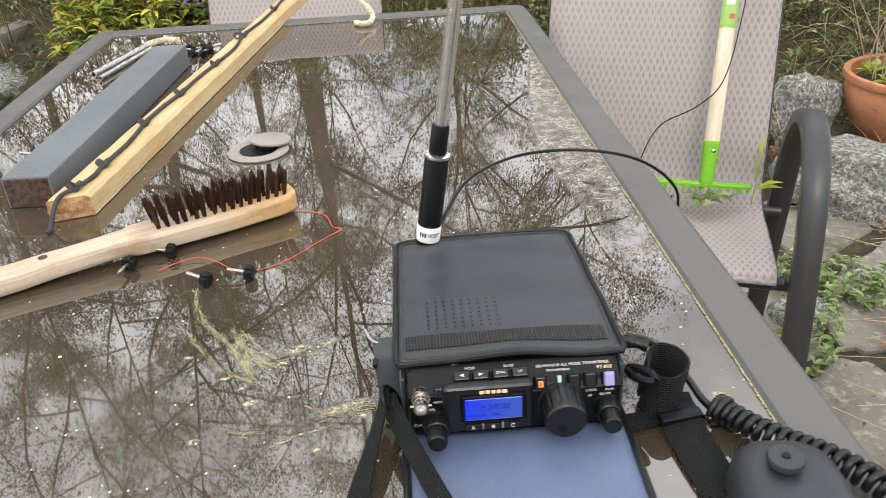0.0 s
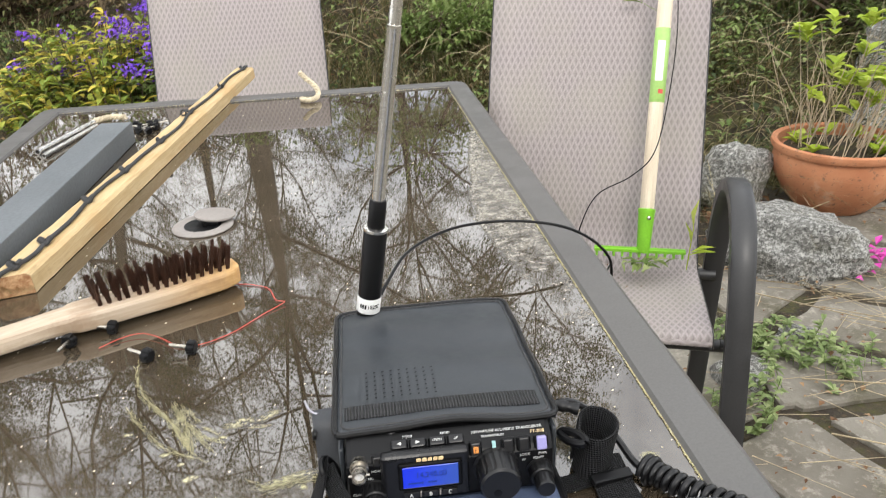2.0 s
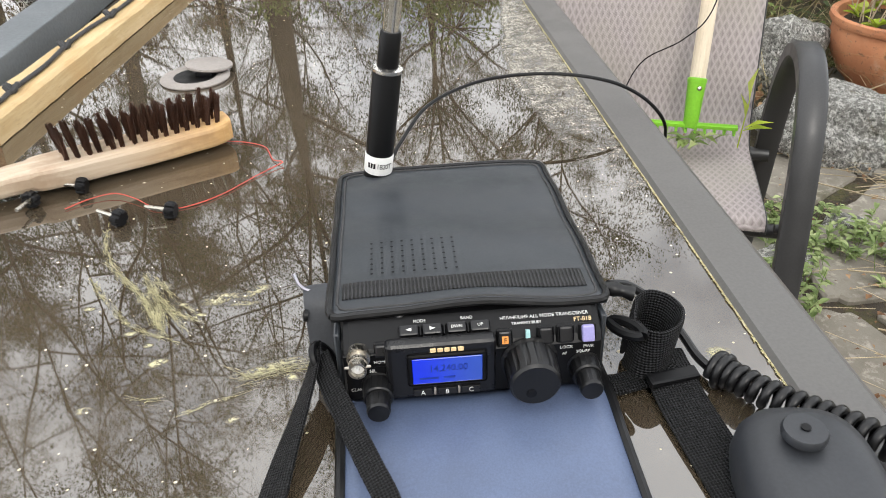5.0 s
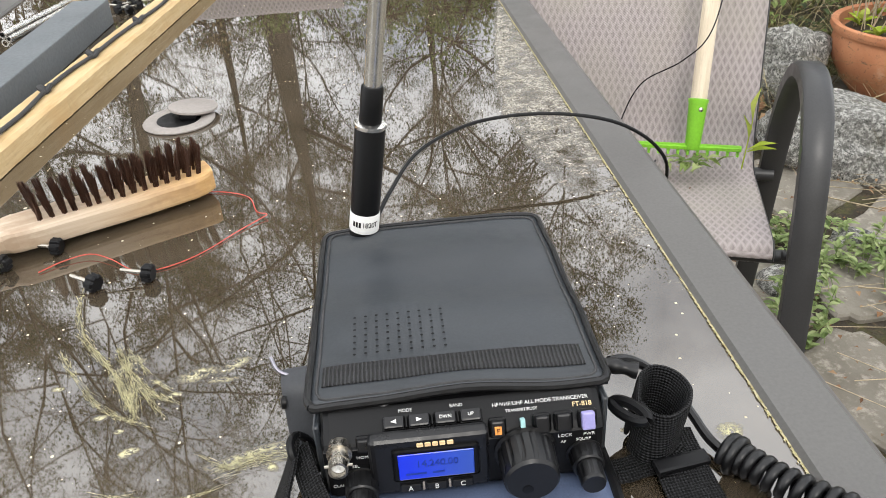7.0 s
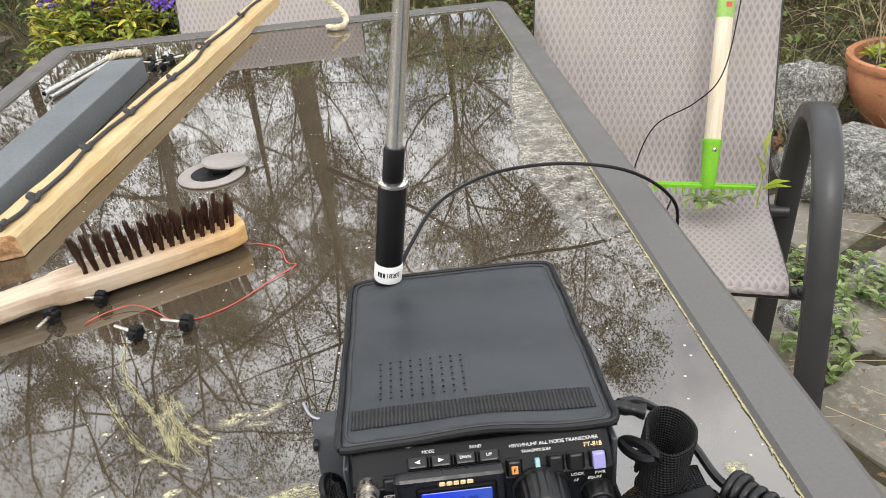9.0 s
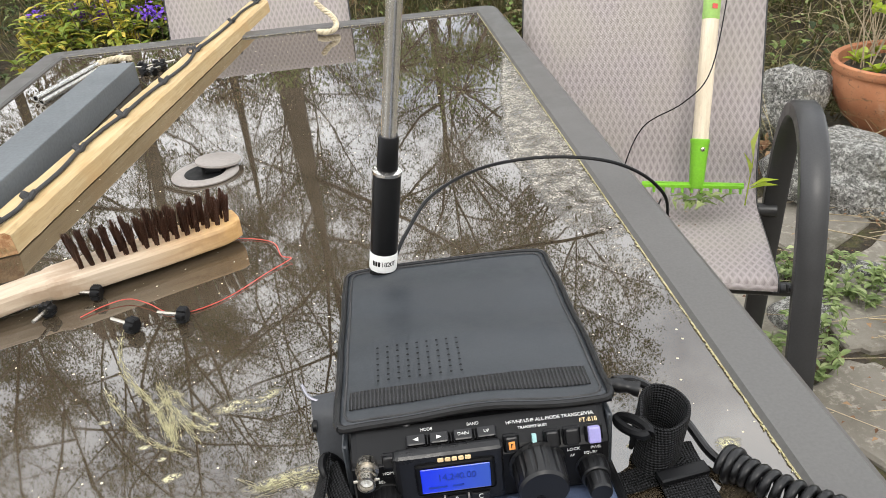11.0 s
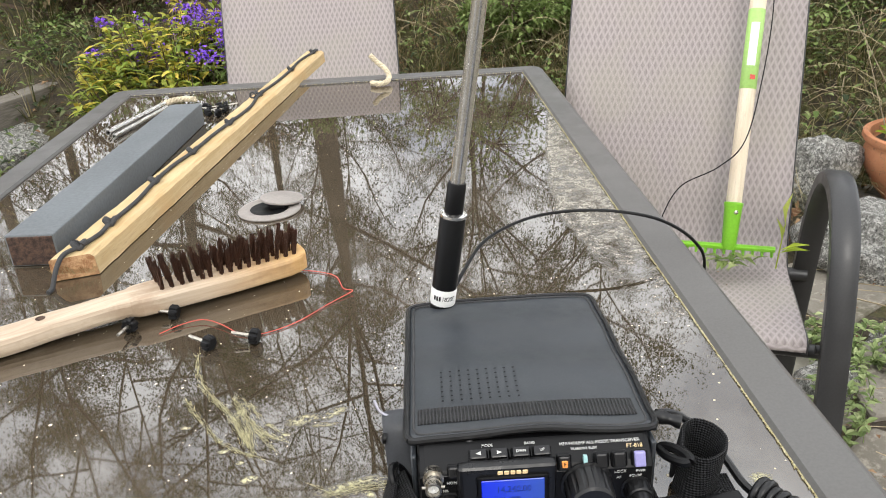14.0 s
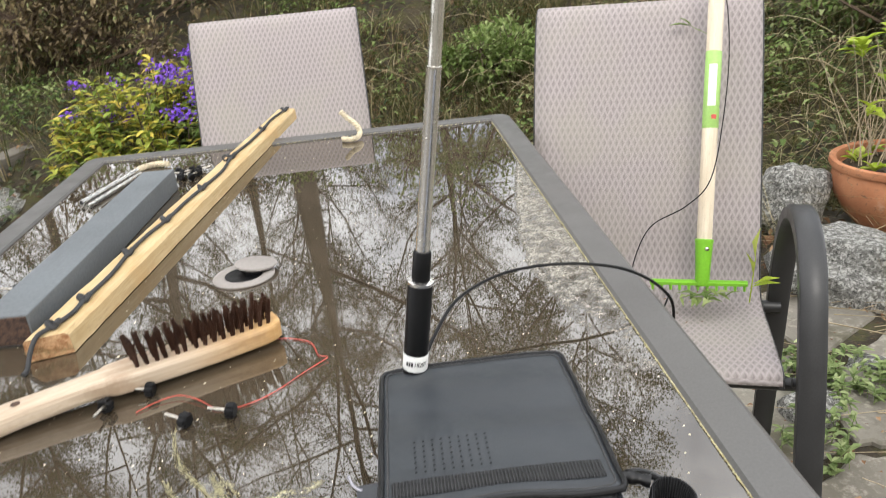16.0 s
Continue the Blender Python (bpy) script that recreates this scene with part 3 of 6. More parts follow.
gx, gy = axis_steps(-4, 5, 0.1, 400), axis_steps(0, 9, 0.1, 400)
raw("ground", [(x, y, height(x, y)) for y in gy for x in gx],
    [(j * len(gx) + i, j * len(gx) + i + 1, (j + 1) * len(gx) + i + 1, (j + 1) * len(gx) + i) for j in range(len(gy) - 1) for i in range(len(gx) - 1)],
    M["soil"], None, "mossy brown garden soil between paving and bank", True)
tagged(bpy.data.objects["ground"], category="ground", kind="structure")

# ---- patio table ----
T = 0.72
TX, TY = 0.323, 1.635
HX, HY = 0.440, 0.730
table = thing("patio_table", pose(TX, TY, 0), "grey-brown metal patio table with a dusty brown glass top", "table")
RAIL = 0.044
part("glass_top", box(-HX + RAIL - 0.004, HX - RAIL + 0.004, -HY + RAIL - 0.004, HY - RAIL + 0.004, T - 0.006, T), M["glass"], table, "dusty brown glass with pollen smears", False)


def frame_ring():
    """The rounded rail that holds the glass, in one run round the table."""
    bm = bmesh.new()
    r = 0.03
    line = []
    for cx, cy, a0 in ((HX - r, HY - r, 0), (-HX + r, HY - r, 90), (-HX + r, -HY + r, 180), (HX - r, -HY + r, 270)):
        for k in range(7):
            a = radians(a0 + 15 * k)
            line.append((cx, cy, math.cos(a), math.sin(a)))
    prof = [(r, T - 0.004), (r, T - 0.035), (r - RAIL, T - 0.035), (r - RAIL, T + 0.001), (r - RAIL + 0.003, T + 0.004), (r - 0.006, T + 0.004), (r - 0.0015, T + 0.001)]
    rings = []
    for cx, cy, c, s in line:
        ring = []
        for d, z in prof:
            if d < 0:
                sx, sy = (1 if c > 0.01 else -1 if c < -0.01 else 0), (1 if s > 0.01 else -1 if s < -0.01 else 0)
                q = (cx + (HX - r > 0) * (1 if cx > 0 else -1) * d, cy + (1 if cy > 0 else -1) * d, z)
            else:
                q = (cx + c * d, cy + s * d, z)
            ring.append(bm.verts.new(q))
        rings.append(ring)
    for a, b in zip(rings, rings[1:] + rings[:1]):
        for j in range(len(prof)):
            k = (j + 1) % len(prof)
            if len({a[j].co.to_tuple(5), a[k].co.to_tuple(5), b[k].co.to_tuple(5), b[j].co.to_tuple(5)}) < 4:
                vs = []
                for v in (a[j], a[k], b[k], b[j]):
                    if all((v.co - w.co).length > 1e-6 for w in vs):
                        vs.append(v)
                if len(vs) == 3:
                    bm.faces.new(vs)
                continue
            bm.faces.new((a[j], a[k], b[k], b[j]))
    bmesh.ops.remove_doubles(bm, verts=bm.verts[:], dist=1e-6)
    bmesh.ops.recalc_face_normals(bm, faces=bm.faces[:])
    return bm


part("rim", frame_ring(), M["frame"], table, "grey-brown enamelled metal rim", False)
for sx in (-1, 1):
    for sy in (-1, 1):
        part("leg", sweep(glide([(sx * (HX - 0.05), sy * (HY - 0.06), T - 0.03), (sx * (HX - 0.05), sy * (HY - 0.06), 0.4), (sx * (HX - 0.03), sy * (HY - 0.04), 0.0)], 5), 0.02, 12), M["frame"], table)
# moss and crumbs caught in the joint of rim and glass
crumbs = Leaves()
rnd = random.Random(3)
for k in range(6500):
    y = rnd.uniform(-HY + 0.05, HY - 0.05)
    if noise.noise(Vector((0, y * 14, 0))) < -0.25 and rnd.random() < 0.45:
        continue
    for_x = HX - RAIL - abs(rnd.gauss(0, 0.0007))
    s = rnd.uniform(0.0004, 0.0010)
    crumbs.leaf((for_x, y, T + 0.0006), (rnd.uniform(-0.35, 0.35), rnd.choice((-1, 1)), 0.12), s * 2.2, s * 1.5, 0.1)
for k in range(420):
    x = rnd.uniform(-HX + 0.05, HX - 0.05)
    s = rnd.uniform(0.0005, 0.0014)
    crumbs.leaf((x, HY - RAIL - abs(rnd.gauss(0, 0.0016)), T + 0.0006), (rnd.uniform(-1, 1), rnd.uniform(-1, 1), 0.5), s * 2, s * 1.6, 0.1)
tagged(crumbs.make("moss_line", M["moss"], table, "yellow moss crumbs along the joint"), kind="stuff")
# wiped streaks of pollen: fibres and flakes stuck to the glass
pollen = Leaves()
rnd = random.Random(17)


def streak(width, amount, *points):
    line = glide([(x, y, T + 0.0004) for x, y in points], 6)
    for a, b in zip(line, line[1:]):
        d = (b - a).normalized()
        side = Vector((-d.y, d.x, 0))
        for k in range(int((b - a).length * amount * 4200 * (0.5 + width / 0.003))):
            q = a.lerp(b, rnd.random()) + side * rnd.gauss(0, width * 0.55)
            if noise.noise(Vector((q.x * 90, q.y * 90, 1.0))) < -0.3:
                continue
            way = d * rnd.choice((-1, 1)) + side * rnd.gauss(0, 0.13) + Vector((0, 0, 0.03))
            if rnd.random() < 0.86:
                pollen.leaf(q, way, rnd.uniform(0.004, 0.012), rnd.uniform(0.00010, 0.00024), 0.0, 0.05)
            else:
                pollen.leaf(q, (rnd.uniform(-1, 1), rnd.uniform(-1, 1), 0.06), rnd.uniform(0.0006, 0.0018), rnd.uniform(0.0005, 0.0012), 0.0, 0.05)


streak(0.0017, 0.8, (-0.035, -0.326), (-0.025, -0.364), (-0.007, -0.395), (0.010, -0.419), (0.034, -0.464))
streak(0.0019, 0.8, (-0.026, -0.399), (-0.010, -0.425), (0.007, -0.448), (0.024, -0.463), (0.041, -0.473))
streak(0.0030, 1.0, (0.009, -0.397), (0.024, -0.430), (0.034, -0.463))
streak(0.0036, 0.9, (0.015, -0.424), (0.022, -0.440), (0.028, -0.454))
streak(0.0024, 0.8, (0.016, -0.411), (0.037, -0.440), (0.053, -0.454))
streak(0.0016, 0.6, (0.019, -0.403), (0.039, -0.432), (0.058, -0.451))
streak(0.0022, 0.7, (0.027, -0.430), (0.038, -0.447), (0.047, -0.461))
streak(0.0012, 0.4, (-0.028, -0.368), (-0.014, -0.389), (0.0, -0.409))
streak(0.0050, 0.8, (0.095, -0.515), (0.110, -0.510), (0.128, -0.509))
streak(0.0016, 0.6, (0.081, -0.505), (0.090, -0.511), (0.097, -0.515))
streak(0.0014, 0.5, (0.058, -0.541), (0.076, -0.533), (0.095, -0.526))
streak(0.0022, 0.6, (0.030, -0.524), (0.036, -0.526), (0.042, -0.526))
tagged(pollen.make("pollen", M["pollen"], table, "wiped yellow-green pollen streaks"), kind="stuff")
# the parasol hole in the middle: a ring, and its lid laid half over it
hole = pose(0.303 - TX, 1.637 - TY, T)
part("parasol_ring", lathe([(0.024, 0.0005), (0.038, 0.0005), (0.0385, 0.002), (0.036, 0.004), (0.027, 0.0045), (0.0245, 0.003)], 40, m=hole), M["ring_plastic"], table, "grey plastic parasol ring")
# the glass is uncut: a black disc paints the shade inside the hole
part("hole_dark", lathe([(0.0235, 0.0006), (0.0236, 0.0034)], 32, m=hole), M["black_plastic"], table, "black disc for the shade in the open hole")
lid_m = hole @ pose(0.014, 0.016, 0.0088, -3, 5, 0)
lid = part("ring_lid", lathe([(0.0, -0.002), (0.024, -0.002), (0.0265, 0.0), (0.0262, 0.002), (0.024, 0.0028), (0.0, 0.003)], 40, m=lid_m), M["ring_plastic"], table, "grey plastic lid tipped beside its hole")
part("lid_tab", box(0.002, 0.02, -0.008, 0.004, 0.0035, 0.0095, 0.002, 2), M["black_plastic"], lid)
lid.children[0].matrix_local = hole


# ---- sling chairs ----
def sling_chair(m):
    c = thing("patio_chair", m, "lilac-grey sling patio chair with charcoal metal arms beside the table", "chair", "sling chairs round the table")
    W = 0.212
    side_line = [(-0.158, 0.425), (-0.152, 0.438), (-0.135, 0.443), (-0.08, 0.438), (0.02, 0.428), (0.12, 0.418), (0.165, 0.425), (0.195, 0.46), (0.225, 0.54), (0.275, 0.66), (0.34, 0.82), (0.372, 0.885), (0.395, 0.918), (0.415, 0.93)]
    line = glide([(0, y, z) for y, z in side_line], 6)
    # the cloth: one sheet from seat front to back top, a little slack in the middle
    bm = bmesh.new()
    uv = bm.loops.layers.uv.verify()
    nx = 12
    run, rows = 0.0, []
    for i, q in enumerate(line):
        if i:
            run += (q - line[i - 1]).length
        d = (line[min(i + 1, len(line) - 1)] - line[max(i - 1, 0)]).normalized()
        nrm = Vector((0, -d.z, d.y))
        sag = 0.014 * math.sin(math.pi * min(1, i / (len(line) - 1)))
        rows.append([(bm.verts.new(Vector((W * (2 * k / nx - 1), 0, 0)) + q - nrm * sag * (1 - (2 * k / nx - 1) ** 2)), W * (2 * k / nx - 1), run) for k in range(nx + 1)])
    for a, b in zip(rows, rows[1:]):
        for k in range(nx):
            quad = (a[k], a[k + 1], b[k + 1], b[k])
            f = bm.faces.new([q[0] for q in quad])
            for loop, q in zip(f.loops, quad):
                loop[uv].uv = (q[1], q[2])
    cloth = part("sling", bm, M["sling"], c, "pale lilac-grey woven sling cloth")
    thick = cloth.modifiers.new("thickness", "SOLIDIFY")
    thick.thickness = 0.002
    part("front_hem", sweep([(-W, -0.152, 0.428), (W, -0.152, 0.428)], 0.006, 10), M["sling"], c)
    for s in (-1, 1):
        part("side_rail", sweep([q + Vector((s * (W - 0.001), 0.004, -0.005)) for q in line], 0.0045, 8), M["chair_frame"], c)
        arm = glide([(s * 0.246, -0.275, 0.0), (s * 0.246, -0.235, 0.2), (s * 0.246, -0.195, 0.38), (s * 0.246, -0.145, 0.53), (s * 0.246, -0.095, 0.605), (s * 0.246, -0.02, 0.636), (s * 0.246, 0.06, 0.62), (s * 0.246, 0.125, 0.555), (s * 0.246, 0.165, 0.46), (s * 0.246, 0.205, 0.3), (s * 0.246, 0.285, 0.0)], 7)
        section = [(-0.019, -0.009), (-0.014, -0.013), (0.014, -0.013), (0.019, -0.009), (0.019, 0.009), (0.014, 0.013), (-0.014, 0.013), (-0.019, 0.009)]
        part("arm_frame", sweep(arm, 1.0, section=section, side=(1, 0, 0)), M["chair_frame"], c, "charcoal hoop arm and legs")
        part("bolt", lathe([(0.007, -0.012), (0.007, 0.012), (0.004, 0.015)], 10, m=pose(s * 0.238, -0.145, 0.425, 0, 90 * s, 0)), M["chair_frame"], c)
    part("cross_bar", sweep([(-0.25, -0.095, 0.392), (0.25, -0.095, 0.392)], 0.011, 10), M["chair_frame"], c)
    part("cross_bar", sweep([(-0.25, 0.17, 0.395), (0.25, 0.17, 0.395)], 0.012, 10), M["chair_frame"], c)
    return c


CHAIR = pose(0.894, 1.898, 0, 0, 0, -19.9)
chair = sling_chair(CHAIR)
chair_b = copy_thing(chair, pose(0.257, 2.44, 0, 0, 0, 1.5))
chair_b["label"] = "lilac-grey sling patio chair at the far end of the table"


# ---- radio in its case ----
R0 = pose(0.5445, 1.085, T, 0, 0, -1.0)
radio = thing("radio_transceiver", R0, "small black radio transceiver with a lit blue display, in its case", "radio")
case = thing("radio_case", R0, "black vinyl radio case with its front flap folded down", "case")
Z0 = 0.0045
part("body", box(-0.069, 0.069, 0.004, 0.178, Z0, 0.0345, 0.002), M["panel"], radio)


def front_panel():
    bm = bmesh.new()
    prof = [(0.018, Z0), (0.002, Z0), (0.0, Z0 + 0.003), (0.0, 0.036), (0.003, 0.040), (0.018, 0.0485), (0.024, 0.0485)]
    xs = [-0.0705, -0.069, -0.066, 0.066, 0.069, 0.0705]
    ins = [0.004, 0.001, 0, 0, 0.001, 0.004]
    grid = [[bm.verts.new((x, y + i, z - (i * 0.5 if z > 0.03 else -i * 0.5))) for y, z in prof] for x, i in zip(xs, ins)]
    for a, b in zip(grid, grid[1:]):
        for j in range(len(prof) - 1):
            bm.faces.new((a[j], b[j], b[j + 1], a[j + 1]))
    bm.faces.new(grid[0])
    bm.faces.new(grid[-1][::-1])
    bmesh.ops.recalc_face_normals(bm, faces=bm.faces[:])
    return bm


part("front_panel", front_panel(), M["panel"], radio, "matte black moulded front panel", False)
display = part("display_housing", box(-0.0475, 0.0115, -0.005, 0.004, 0.0095, 0.0465, 0.0035, 3), M["housing"], radio, "raised black display housing", False)
part("display_bezel", box(-0.0365, 0.0065, -0.0062, -0.003, 0.0192, 0.0410, 0.0028, 4), M["black_plastic"], radio, "glossy black bezel", False)
scr = box(-0.0185, 0.0185, -0.0006, 0.0, -0.0085, 0.0085, 0.0004, 1)
screen = part("display", scr, M["screen"], radio, "backlit blue display with dark digits", False)
screen.location = (-0.0150, -0.0066, 0.0302)
lettering("14,240.00", 0.0062, on(-0.0145, 0.0318, -0.0074), M["lcd_ink"], radio, "digits", 0.85)
for k, (w, z) in enumerate(((0.010, 0.0250), (0.006, 0.0250))):
    part("digit_bar", box(-0.030 + k * 0.013, -0.030 + k * 0.013 + w, -0.0075, -0.0072, z, z + 0.0011), M["lcd_ink"], radio, smooth=False)


def key(x, z, w, h, y=0.0, tilt=0.0, mat="housing", d=0.0028, name="button", label=""):
    b = box(-w / 2, w / 2, -h / 2, h / 2, -0.001, d, min(w, h) * 0.16, 2)
    bmesh.ops.transform(b, matrix=on(x, z, y, tilt), verts=b.verts[:])
    return part(name, b, M[mat], radio, label, False)


def socket(x, z, w, h, y=0.0, tilt=0.0):
    b = box(-w / 2, w / 2, -h / 2, h / 2, -0.002, 0.0006, min(w, h) * 0.1, 1)
    bmesh.ops.transform(b, matrix=on(x, z, y, tilt), verts=b.verts[:])
    return part("button_surround", b, M["black_plastic"], radio, smooth=False)


BEV = 60
for x, s in ((-0.034, "\u25c4"), (-0.0215, "\u25ba"), (-0.0085, "DWN"), (0.004, "UP")):
    socket(x, 0.0452, 0.0116, 0.0076, 0.0080, BEV)
    key(x, 0.0454, 0.0100, 0.0060, 0.0080, BEV, d=0.0030)
    m = on(x, 0.0478, 0.0067, BEV)
    if len(s) == 1:
        tri = bmesh.new()
        q = -1 if x < -0.03 else 1
        vs = [tri.verts.new(m @ Vector(p)) for p in ((q * 0.0016, 0, 0.0007), (-q * 0.0014, 0.0011, 0.0007), (-q * 0.0014, -0.0011, 0.0007))]
        tri.faces.new(vs)
        part("arrow_mark", tri, M["white"], radio, smooth=False)
    else:
        lettering(s, 0.0024, m @ pose(0, 0, 0.0007), M["white"], radio)
for x in (-0.0278, -0.015, -0.0022):
    b = box(-0.0006, 0.0006, -0.0026, 0.0026, -0.001, 0.0012, 0.0003, 1)
    bmesh.ops.transform(b, matrix=on(x, 0.0447, 0.0085, BEV), verts=b.verts[:])
    part("divider", b, M["black_plastic"], radio, smooth=False)
lettering("MODE", 0.0024, on(-0.028, 0.0472, 0.0145, BEV), M["white"], radio)
lettering("BAND", 0.0024, on(-0.0025, 0.0472, 0.0145, BEV), M["white"], radio)
for x, w in ((-0.0222, 0.0032), (-0.0184, 0.0030), (-0.0148, 0.0028), (-0.0113, 0.0028), (-0.0076, 0.0032)):
    b = box(x - 0.0185 + 0.0185 - w / 2, x + w / 2, -0.0054, -0.0049, 0.0412, 0.0438, 0.0004, 1)
    part("maker_mark", b, M["gold_print"], radio, "plain gold shapes of a maker's mark", False)
for x, s in ((-0.0285, "A"), (-0.0155, "B"), (-0.0025, "C")):
    key(x, 0.0148, 0.0104, 0.0044, -0.005, 12, d=0.002)
    lettering(s, 0.0038, on(x, 0.0152, -0.0072, 12), M["white"], radio)
    if s != "C":
        part("divider", box(x + 0.0059, x + 0.0071, -0.0068, -0.004, 0.0127, 0.0170, 0.0004, 1), M["ring_plastic"], radio, smooth=False)
lettering("HF/VHF/UHF ALL MODE TRANSCEIVER", 0.0027, on(0.0395, 0.0461, 0.0128, BEV), M["white"], radio, wide=1.05)
lettering("FT-818", 0.0034, on(0.0600, 0.0444, 0.0096, BEV), M["gold_print"], radio)
lettering("TRANSMIT/BUSY", 0.0022, on(0.0295, 0.0444, 0.0097, BEV), M["white"], radio)
for x, w in ((0.0165, 0.0072), (0.0385, 0.0078), (0.0492, 0.0082), (0.0612, 0.0082)):
    socket(x, 0.0412, w + 0.0016, 0.0100, 0.0022, 24)
key(0.0165, 0.0412, 0.0066, 0.0085, 0.0019, 24, label="black function key")
b = box(-0.0018, 0.0018, -0.0022, 0.0022, 0.002, 0.0032, 0.0003, 1)
bmesh.ops.transform(b, matrix=on(0.0165, 0.0408, 0.0019, 24), verts=b.verts[:])
part("function_window", b, M["orange"], radio, "orange function window", False)
lettering("F", 0.0034, on(0.0165, 0.0421, -0.0013, 24), M["black_plastic"], radio)
key(0.0288, 0.0418, 0.0024, 0.0074, 0.0015, 25, "cyan", 0.0024, "indicator", "pale clear indicator lens")
key(0.0385, 0.0412, 0.0066, 0.0088, 0.0019, 24)
key(0.0492, 0.0412, 0.0070, 0.0090, 0.0019, 24)
key(0.0612, 0.0410, 0.0066, 0.0090, 0.0019, 24, "lilac", 0.0034, "power_button", "lilac power button")
for s, x, z, h in (("V/M", 0.0400, 0.0340, 0.0027), ("LOCK", 0.0497, 0.0338, 0.0027), ("PWR", 0.0618, 0.0335, 0.0027), ("HOME", -0.0500, 0.0332, 0.0026), ("SEL", -0.0545, 0.0275, 0.0026), ("CLAR", -0.0640, 0.0150, 0.0026), ("SQL/RF", 0.0590, 0.0302, 0.0024), ("AF", 0.0490, 0.0295, 0.0024)):
    lettering(s, h, on(x, z, -0.0004), M["white"], radio)
socket(-0.0490, 0.0400, 0.0082, 0.0082, 0.0017, 22)
key(-0.0490, 0.0400, 0.0068, 0.0068, 0.0014, 22)
part("recess", box(-0.0695, -0.046, -0.0003, 0.002, 0.0300, 0.0385, 0.0003, 1), M["black_plastic"], radio, smooth=False)


def knob(x, z, r, length, flutes, y=0.0, name="knob", label=""):
    """A fluted knob that points to -y."""
    bm = bmesh.new()
    n = flutes * 6
    rings = []
    for t, k in ((0, 1.08), (0.06, 1.1), (0.1, 1.0), (0.7, 0.98), (0.93, 0.95), (1.0, 0.86)):
        ring = []
        for i in range(n):
            a = 2 * math.pi * i / n
            dent = 0.04 if (i % 6 in (0, 1)) and 0.08 < t < 0.8 else 0.0
            ring.append(bm.verts.new((x + r * k * (1 - dent) * math.cos(a), y - length * t, z + r * k * (1 - dent) * math.sin(a))))
        rings.append(ring)
    for a, b in zip(rings, rings[1:]):
        for i in range(n):
            bm.faces.new((a[i], b[i], b[(i + 1) % n], a[(i + 1) % n]))
    bm.faces.new(rings[-1])
    bmesh.ops.recalc_face_normals(bm, faces=bm.faces[:])
    return part(name, bm, M["rubber"], radio, label, False)


knob(0.0298, 0.0268, 0.0143, 0.021, 14, name="tuning_dial", label="large black fluted tuning dial")
part("dial_dimple", lathe([(0.0026, 0.0), (0.0028, 0.0004), (0.0015, 0.0006)], 16, m=on(0.0275, 0.0218, -0.0208)), M["black_plastic"], radio)
knob(-0.0525, 0.0170, 0.0085, 0.011, 9, label="black selector knob")
knob(-0.0525, 0.0170, 0.0066, 0.022, 8, label="black selector knob")
knob(0.0600, 0.0200, 0.0085, 0.010, 9, label="black volume knob")
knob(0.0600, 0.0200, 0.0066, 0.021, 8, label="black volume knob")
part("antenna_socket", lathe([(0.0072, -0.004), (0.0072, 0.003), (0.0055, 0.0032), (0.0055, 0.007), (0.006, 0.0072), (0.006, 0.010), (0.0055, 0.0102), (0.0055, 0.0165), (0.0042, 0.0166), (0.0042, 0.010)], 24, m=on(-0.0615, 0.0372, 0.001, 8) @ Matrix.Scale(0.87, 4)), M["nickel"], radio, "bright metal bayonet antenna socket")
part("socket_core", lathe([(0.0040, 0.010), (0.0040, 0.013), (0.0012, 0.0131), (0.0010, 0.0165)], 16, m=on(-0.0615, 0.0372, 0.001, 8) @ Matrix.Scale(0.87, 4)), M["label_white"], radio)
for sx in (-1, 1):
    part("bayonet_lug", lathe([(0.0010, 0.0), (0.0010, 0.0078)], 8, m=on(-0.0615, 0.0372, 0.001, 8) @ Matrix.Scale(0.87, 4) @ pose(0, 0, 0.012, 0, 90 * sx, 0)), M["nickel"], radio)
part("screw", lathe([(0.0030, 0.0), (0.0030, 0.0010), (0.0022, 0.0016)], 16, m=pose(-0.0385, 0.0205, 0.0485, 25, 0, 0)), M["rubber"], radio, "black cross-head screw")

# case: walls, top flap with piping, hook strip, holes, and the front flap folded down
wall = bmesh.new()
box(-0.0745, -0.0712, 0.012, 0.206, 0.0015, 0.047, 0.001, 1, wall)
w2 = bmesh.new()
box(0.0712, 0.0745, 0.012, 0.206, 0.0015, 0.047, 0.001, 1, w2)
w3 = bmesh.new()
box(-0.0710, 0.0710, 0.186, 0.206, 0.0015, 0.034, 0.004, 2, w3)
for side in (wall, w2):
    for v in side.verts:
        if v.co.z > 0.03:
            v.co.z -= 0.0035 + 0.0145 * (v.co.y - 0.018) / 0.196
part("side_wall", wall, M["vinyl"], case)
part("side_wall", w2, M["vinyl"], case)
part("back_wall", w3, M["vinyl"], case)


def flap_z(x, y):
    t = (y - 0.018) / 0.196
    wave = 0.0016 * math.sin(x * 70 + 0.8) * ease(0.2, 0.0, t) + 0.0010 * math.sin(y * 85 + x * 12)
    lip = -0.0028 * ease(0.16, 0.0, t) * (0.6 + 0.5 * math.sin(x * 55 - 0.4))
    return 0.0545 - 0.0145 * t + wave + lip - 0.003 * (x / 0.076) ** 4


FX, FY0, FY1 = 0.0765, 0.0182, 0.213


